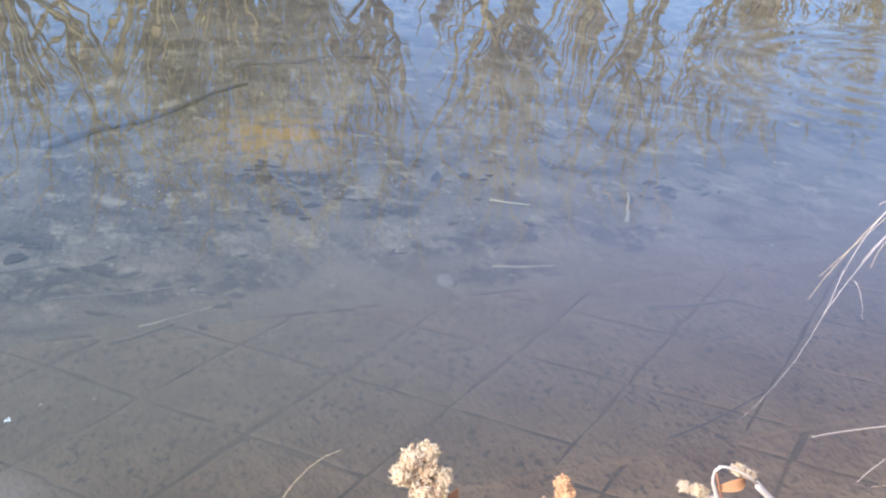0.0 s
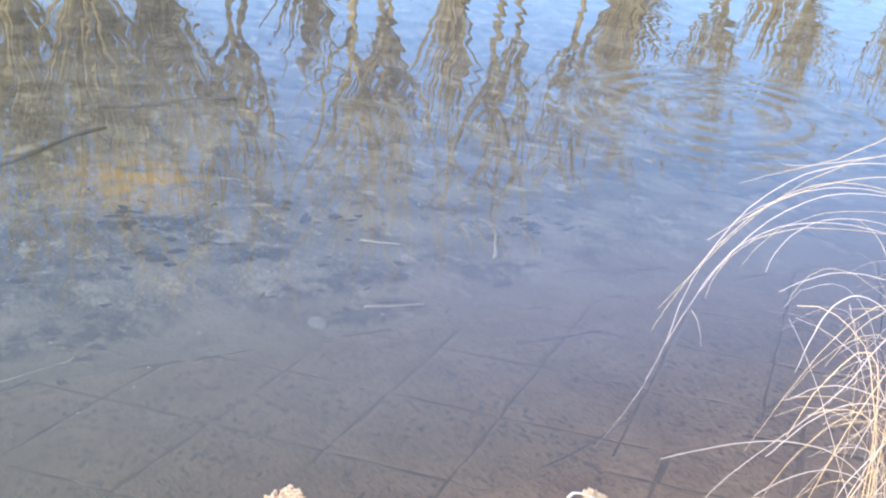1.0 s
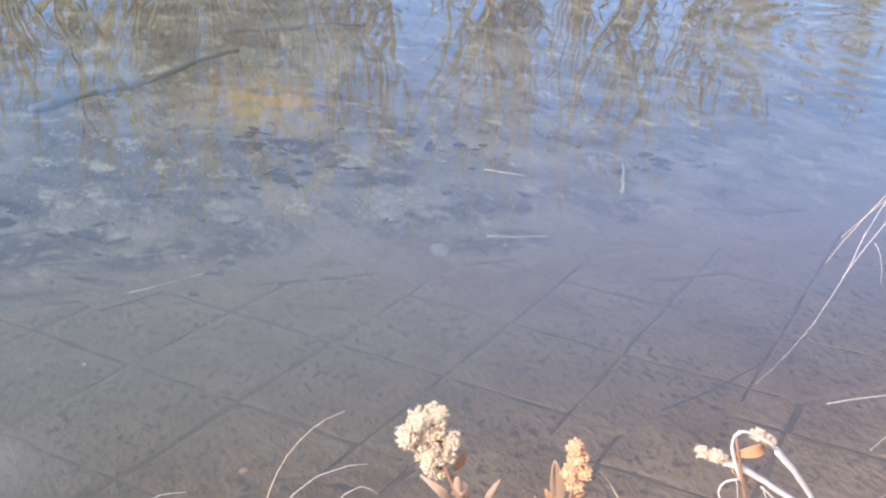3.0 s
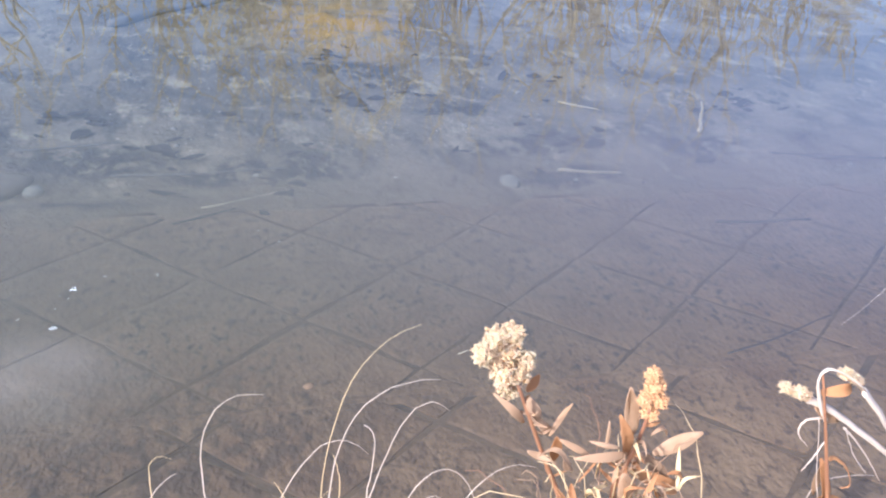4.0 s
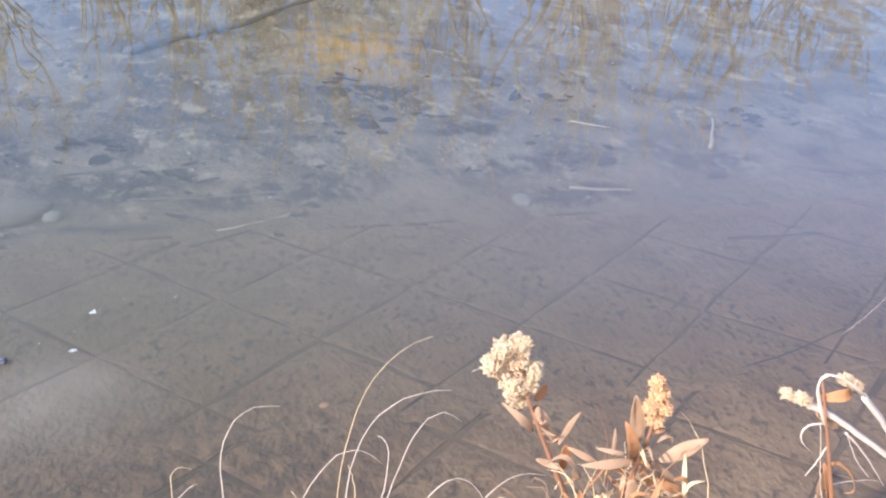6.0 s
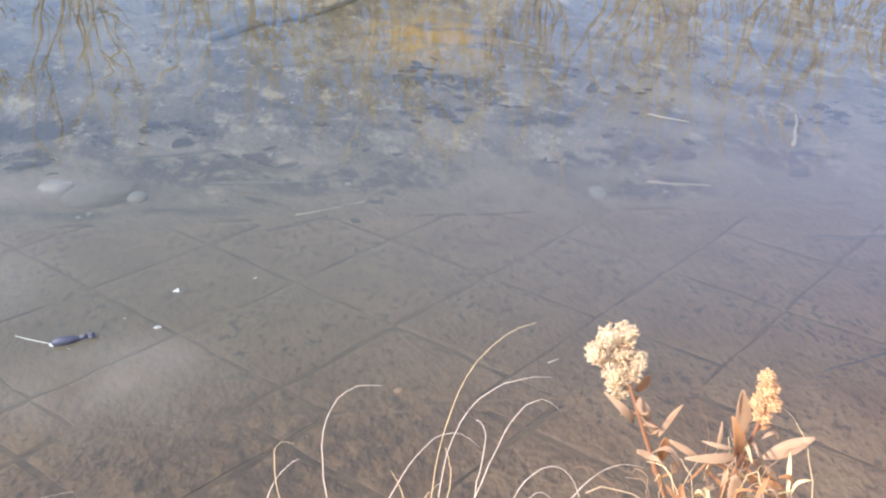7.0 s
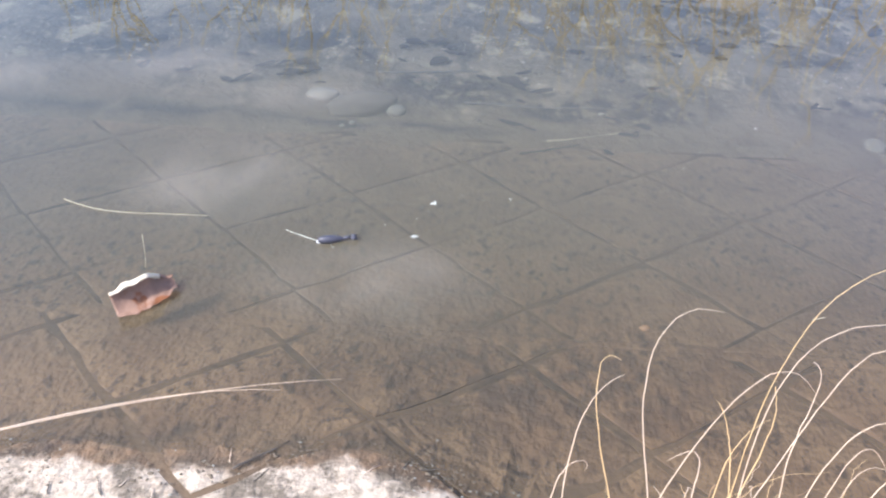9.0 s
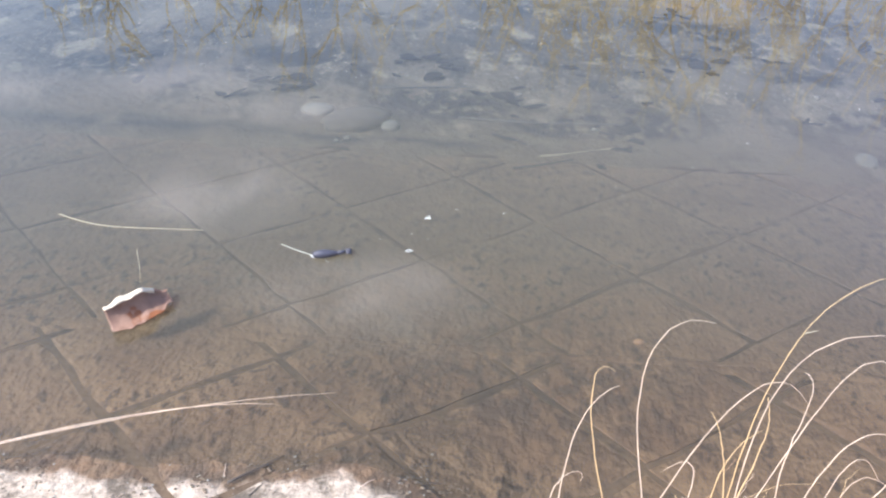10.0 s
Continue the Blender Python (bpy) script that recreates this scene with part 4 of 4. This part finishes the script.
def build_floating_things():
    rng = random.Random(77)
    spots = [(-0.30, 0.933, 0.0095), (-0.337, 0.77, 0.009), (-0.218, 0.978, 0.004), (-0.074, 0.958, 0.005), (-0.429, 0.825, 0.004), (0.276, 1.063, 0.004), (0.696, 1.363, 0.005), (0.444, 1.13, 0.003),
             (1.018, 1.631, 0.005), (1.10, 1.59, 0.005), (1.0, 1.557, 0.004), (1.986, 2.468, 0.006), (1.907, 1.803, 0.004)]
    spots += [(-0.40 + 1.15 * q + rng.gauss(0, 0.05), 0.85 + 0.42 * q + rng.gauss(0, 0.05), rng.uniform(0.001, 0.0028)) for q in (rng.random() for _ in range(14))]
    spots += [(rng.uniform(-0.3, 2.6), rng.uniform(0.9, 2.6), rng.uniform(0.001, 0.003)) for _ in range(12)]
    for x, y, r in spots:
        bm = bmesh.new()
        for j in range(9 if r > 0.008 else rng.randint(2, 4)):
            a, d = rng.uniform(0, 6.28), r * rng.uniform(0.2, 1.0)
            lump(bm, (math.cos(a) * d, math.sin(a) * d, 0), r * rng.uniform(0.16, 0.34), rng, 0.15, (1, 1, 0.5))
        ob = solid("foam_fleck", bm, M_FOAM, "cluster of white bubbles on the water" if r > 0.008 else "tiny white fleck of foam on the water", "foam", "foam flecks")
        ob.location = (x, y, 0.001)
    for pts, rad, label in (
            (((-1.435, 0.922, 0.003), (-1.27, 0.845, 0.004), (-1.24, 0.862, 0.003), (-0.96, 0.854, 0.001)), 0.0013, "pale bent straw floating on the water"),
            (((0.68, 0.47, 0.004), (0.69, 0.473, 0.004), (0.70, 0.477, 0.004), (0.712, 0.48, 0.004)), 0.0016, "tiny pale straw floating on the water"),
            (((-1.13, 0.76, 0.0), (-1.11, 0.71, 0.002), (-1.08, 0.66, 0.002), (-1.067, 0.61, 0.002)), 0.0008, "hair-thin straw beside the floating leaf")):
        bm = bmesh.new()
        tube(bm, bezier(*[Vector(p) for p in pts], 10), [rad * (1 - 0.05 * i) for i in range(11)], 5)
        solid("floating_straw", bm, M_REED, label, "straw", "floating straws")


def build_shore_grit():
    """Crumbs of stone, dried mud and broken stalk along the water's edge."""
    rng = random.Random(53)
    for name, label, count, mat, low, high in (("shore_grit", "dark grit and dried mud along the water's edge", 900, M_GRIT, 0.0012, 0.0050), ("pale_grit", "pale crumbs of stone along the water's edge", 260, M_STONE_PALE, 0.0010, 0.0036)):
        bm = bmesh.new()
        for i in range(count):
            x = rng.uniform(-1.5, 0.9)
            y = rng.gauss(-0.055, 0.05) - 0.02 * math.sin(x * 5)
            if noise.noise(Vector((x * 5, y * 9, 4))) < -0.12:
                continue
            lump(bm, (x, y, bed(x, y) + 0.001), rng.uniform(low, high) * rng.uniform(0.5, 1.0), rng, 0.3, (rng.uniform(0.8, 1.8), 1, 0.6))
        solid(name, bm, mat, label, "grit", kind="stuff", smooth=False)
    for i in range(26):
        x, y, a, ln = rng.uniform(-1.0, 0.9), rng.uniform(-0.16, 0.0), rng.uniform(0, 3.14), rng.uniform(0.02, 0.07)
        bm = bmesh.new()
        pts = [Vector((x + math.cos(a) * ln * q, y + math.sin(a) * ln * q + 0.004 * math.sin(q * 6), 0)) for q in (-0.5, -0.2, 0.1, 0.5)]
        for p in pts:
            p.z = bed(p.x, p.y) + 0.003
        tube(bm, pts, [0.0013, 0.0012, 0.0010, 0.0006], 4)
        solid("shore_straw", bm, M_GRASS_PALE if i % 3 else M_TWIG, "bleached broken straw on the slab edge" if i % 3 else "dark broken straw on the slab edge", "straw", "straws on the shore")


def build_leaning_reeds():
    rng = random.Random(9)
    t = thing("leaning_reed", "two long bleached grass stalks leaning out over the shore", "grass")
    for dx, dz, tip in ((0.0, 0.0, (-0.38, 0.0, 0.245)), (0.02, 0.012, (-0.50, -0.02, 0.228))):
        bm = bmesh.new()
        base = Vector((-1.75 + dx, -0.30, bed(-1.75, -0.30) - 0.01))
        pts = bezier(base, Vector((-1.30, -0.03, 0.045)), Vector((-0.76, 0.0, 0.205 + dz)), Vector(tip), 14)
        tube(bm, pts, [0.0019 * (1 - 0.06 * i) for i in range(15)], 5, 0.6)
        part("stalk", bm, M_GRASS_PALE, t)
    bm = bmesh.new()
    pts = bezier(Vector((-0.63, -0.06, 0.0)), Vector((-0.60, -0.03, 0.015)), Vector((-0.57, 0.0, 0.02)), Vector((-0.53, 0.035, 0.012)), 8)
    for p in pts:
        p.z = bed(p.x, p.y) + 0.006
    tube(bm, pts, [0.0035 * (1 - 0.09 * i) for i in range(9)], 6)
    solid("shore_twig", bm, M_TWIG, "short dark broken twig on the wet slab edge", "twig")


build_ground()
build_water()
for i, (x, y, h, lean) in enumerate(((-9.5, 17, 5.6, 0.05), (-6.5, 16, 5.2, 0.1), (-3.4, 15.5, 5.4, -0.08), (-1.2, 16.5, 5.6, 0.06), (0.6, 15.3, 5.2, 0.04), (1.9, 15.6, 6.2, -0.04),
                                     (2.9, 16.2, 6.6, 0.05), (4.4, 15.8, 6.0, 0.02), (5.3, 17.5, 6.4, -0.05), (6.65, 15.3, 6.7, 0.03), (7.7, 16.6, 6.6, 0.06), (8.7, 17.8, 6.6, -0.04), (10.0, 15.4, 6.8, 0.02),
                                     (11.4, 17, 6.2, 0.05), (12.5, 15.8, 5.4, -0.05), (13.7, 16.4, 5.8, 0.04), (15.0, 17.5, 6.2, -0.04), (16.2, 15.6, 5.2, 0.06), (17.8, 16.8, 5.8, -0.03),
                                     (19.4, 15.8, 5.2, 0.04), (21.2, 17, 5.8, -0.05), (23.4, 16, 5.2, 0.05), (26, 17, 5.6, 0.02), (29, 16, 5.2, -0.05))):
    build_tree(x, y, h * 1.06, lean, 40 + i, "bare deciduous tree with sunlit brown bark on the far bank")
for i, (x, y, w, h, mat) in enumerate(((0.7, 14.8, 3.0, 4.2, M_OLIVE), (1.8, 14.5, 3.4, 4.7, M_OLIVE), (3.0, 14.9, 2.8, 4.4, M_OLIVE), (-1.8, 14.8, 2.6, 3.4, M_FAWN), (6.6, 17.5, 2.2, 3.6, M_FAWN), (8.9, 15.2, 2.2, 4.4, M_FAWN),
                                       (13.6, 15.4, 2.8, 4.3, M_FAWN), (17.5, 14.8, 3.0, 3.2, M_FAWN), (22, 14.8, 3.6, 3.2, M_FAWN), (-4.8, 14.6, 2.6, 2.8, M_FAWN))):
    build_bush(x, y, w, h, 90 + i, mat, "olive-brown leafy bush on the far bank" if mat is M_OLIVE else "fawn-coloured dry bush on the far bank", 4200 if mat is M_OLIVE else 900)
build_big_grass()
build_thin_grass()
build_goldenrod(((0.376, -0.675, 1.051), (0.388, -0.68, 1.018), (0.401, -0.68, 0.975), (0.435, -0.68, 0.886)), CREAM_LOBES, -0.665, CREAM_LEAVES, M_FLUFF, 3,
                "dead flower stem topped by a fluffy cream seed head", "fluffy cream seed head", 170)
build_goldenrod(((0.484, -0.722, 1.045), (0.481, -0.725, 1.015), (0.476, -0.725, 0.986), (0.464, -0.725, 0.949)), TAN_LOBES, -0.72, TAN_LEAVES, M_FLUFF_TAN, 6,
                "dead flower stem with russet leaves and a small tan seed head", "narrow tan seed head", 80)
build_litter_tuft()
build_curled_plant()
build_lure()
build_dead_leaf()
build_leaning_reeds()
build_shore_grit()
build_floating_things()
build_sunken_things()
build_slabs()
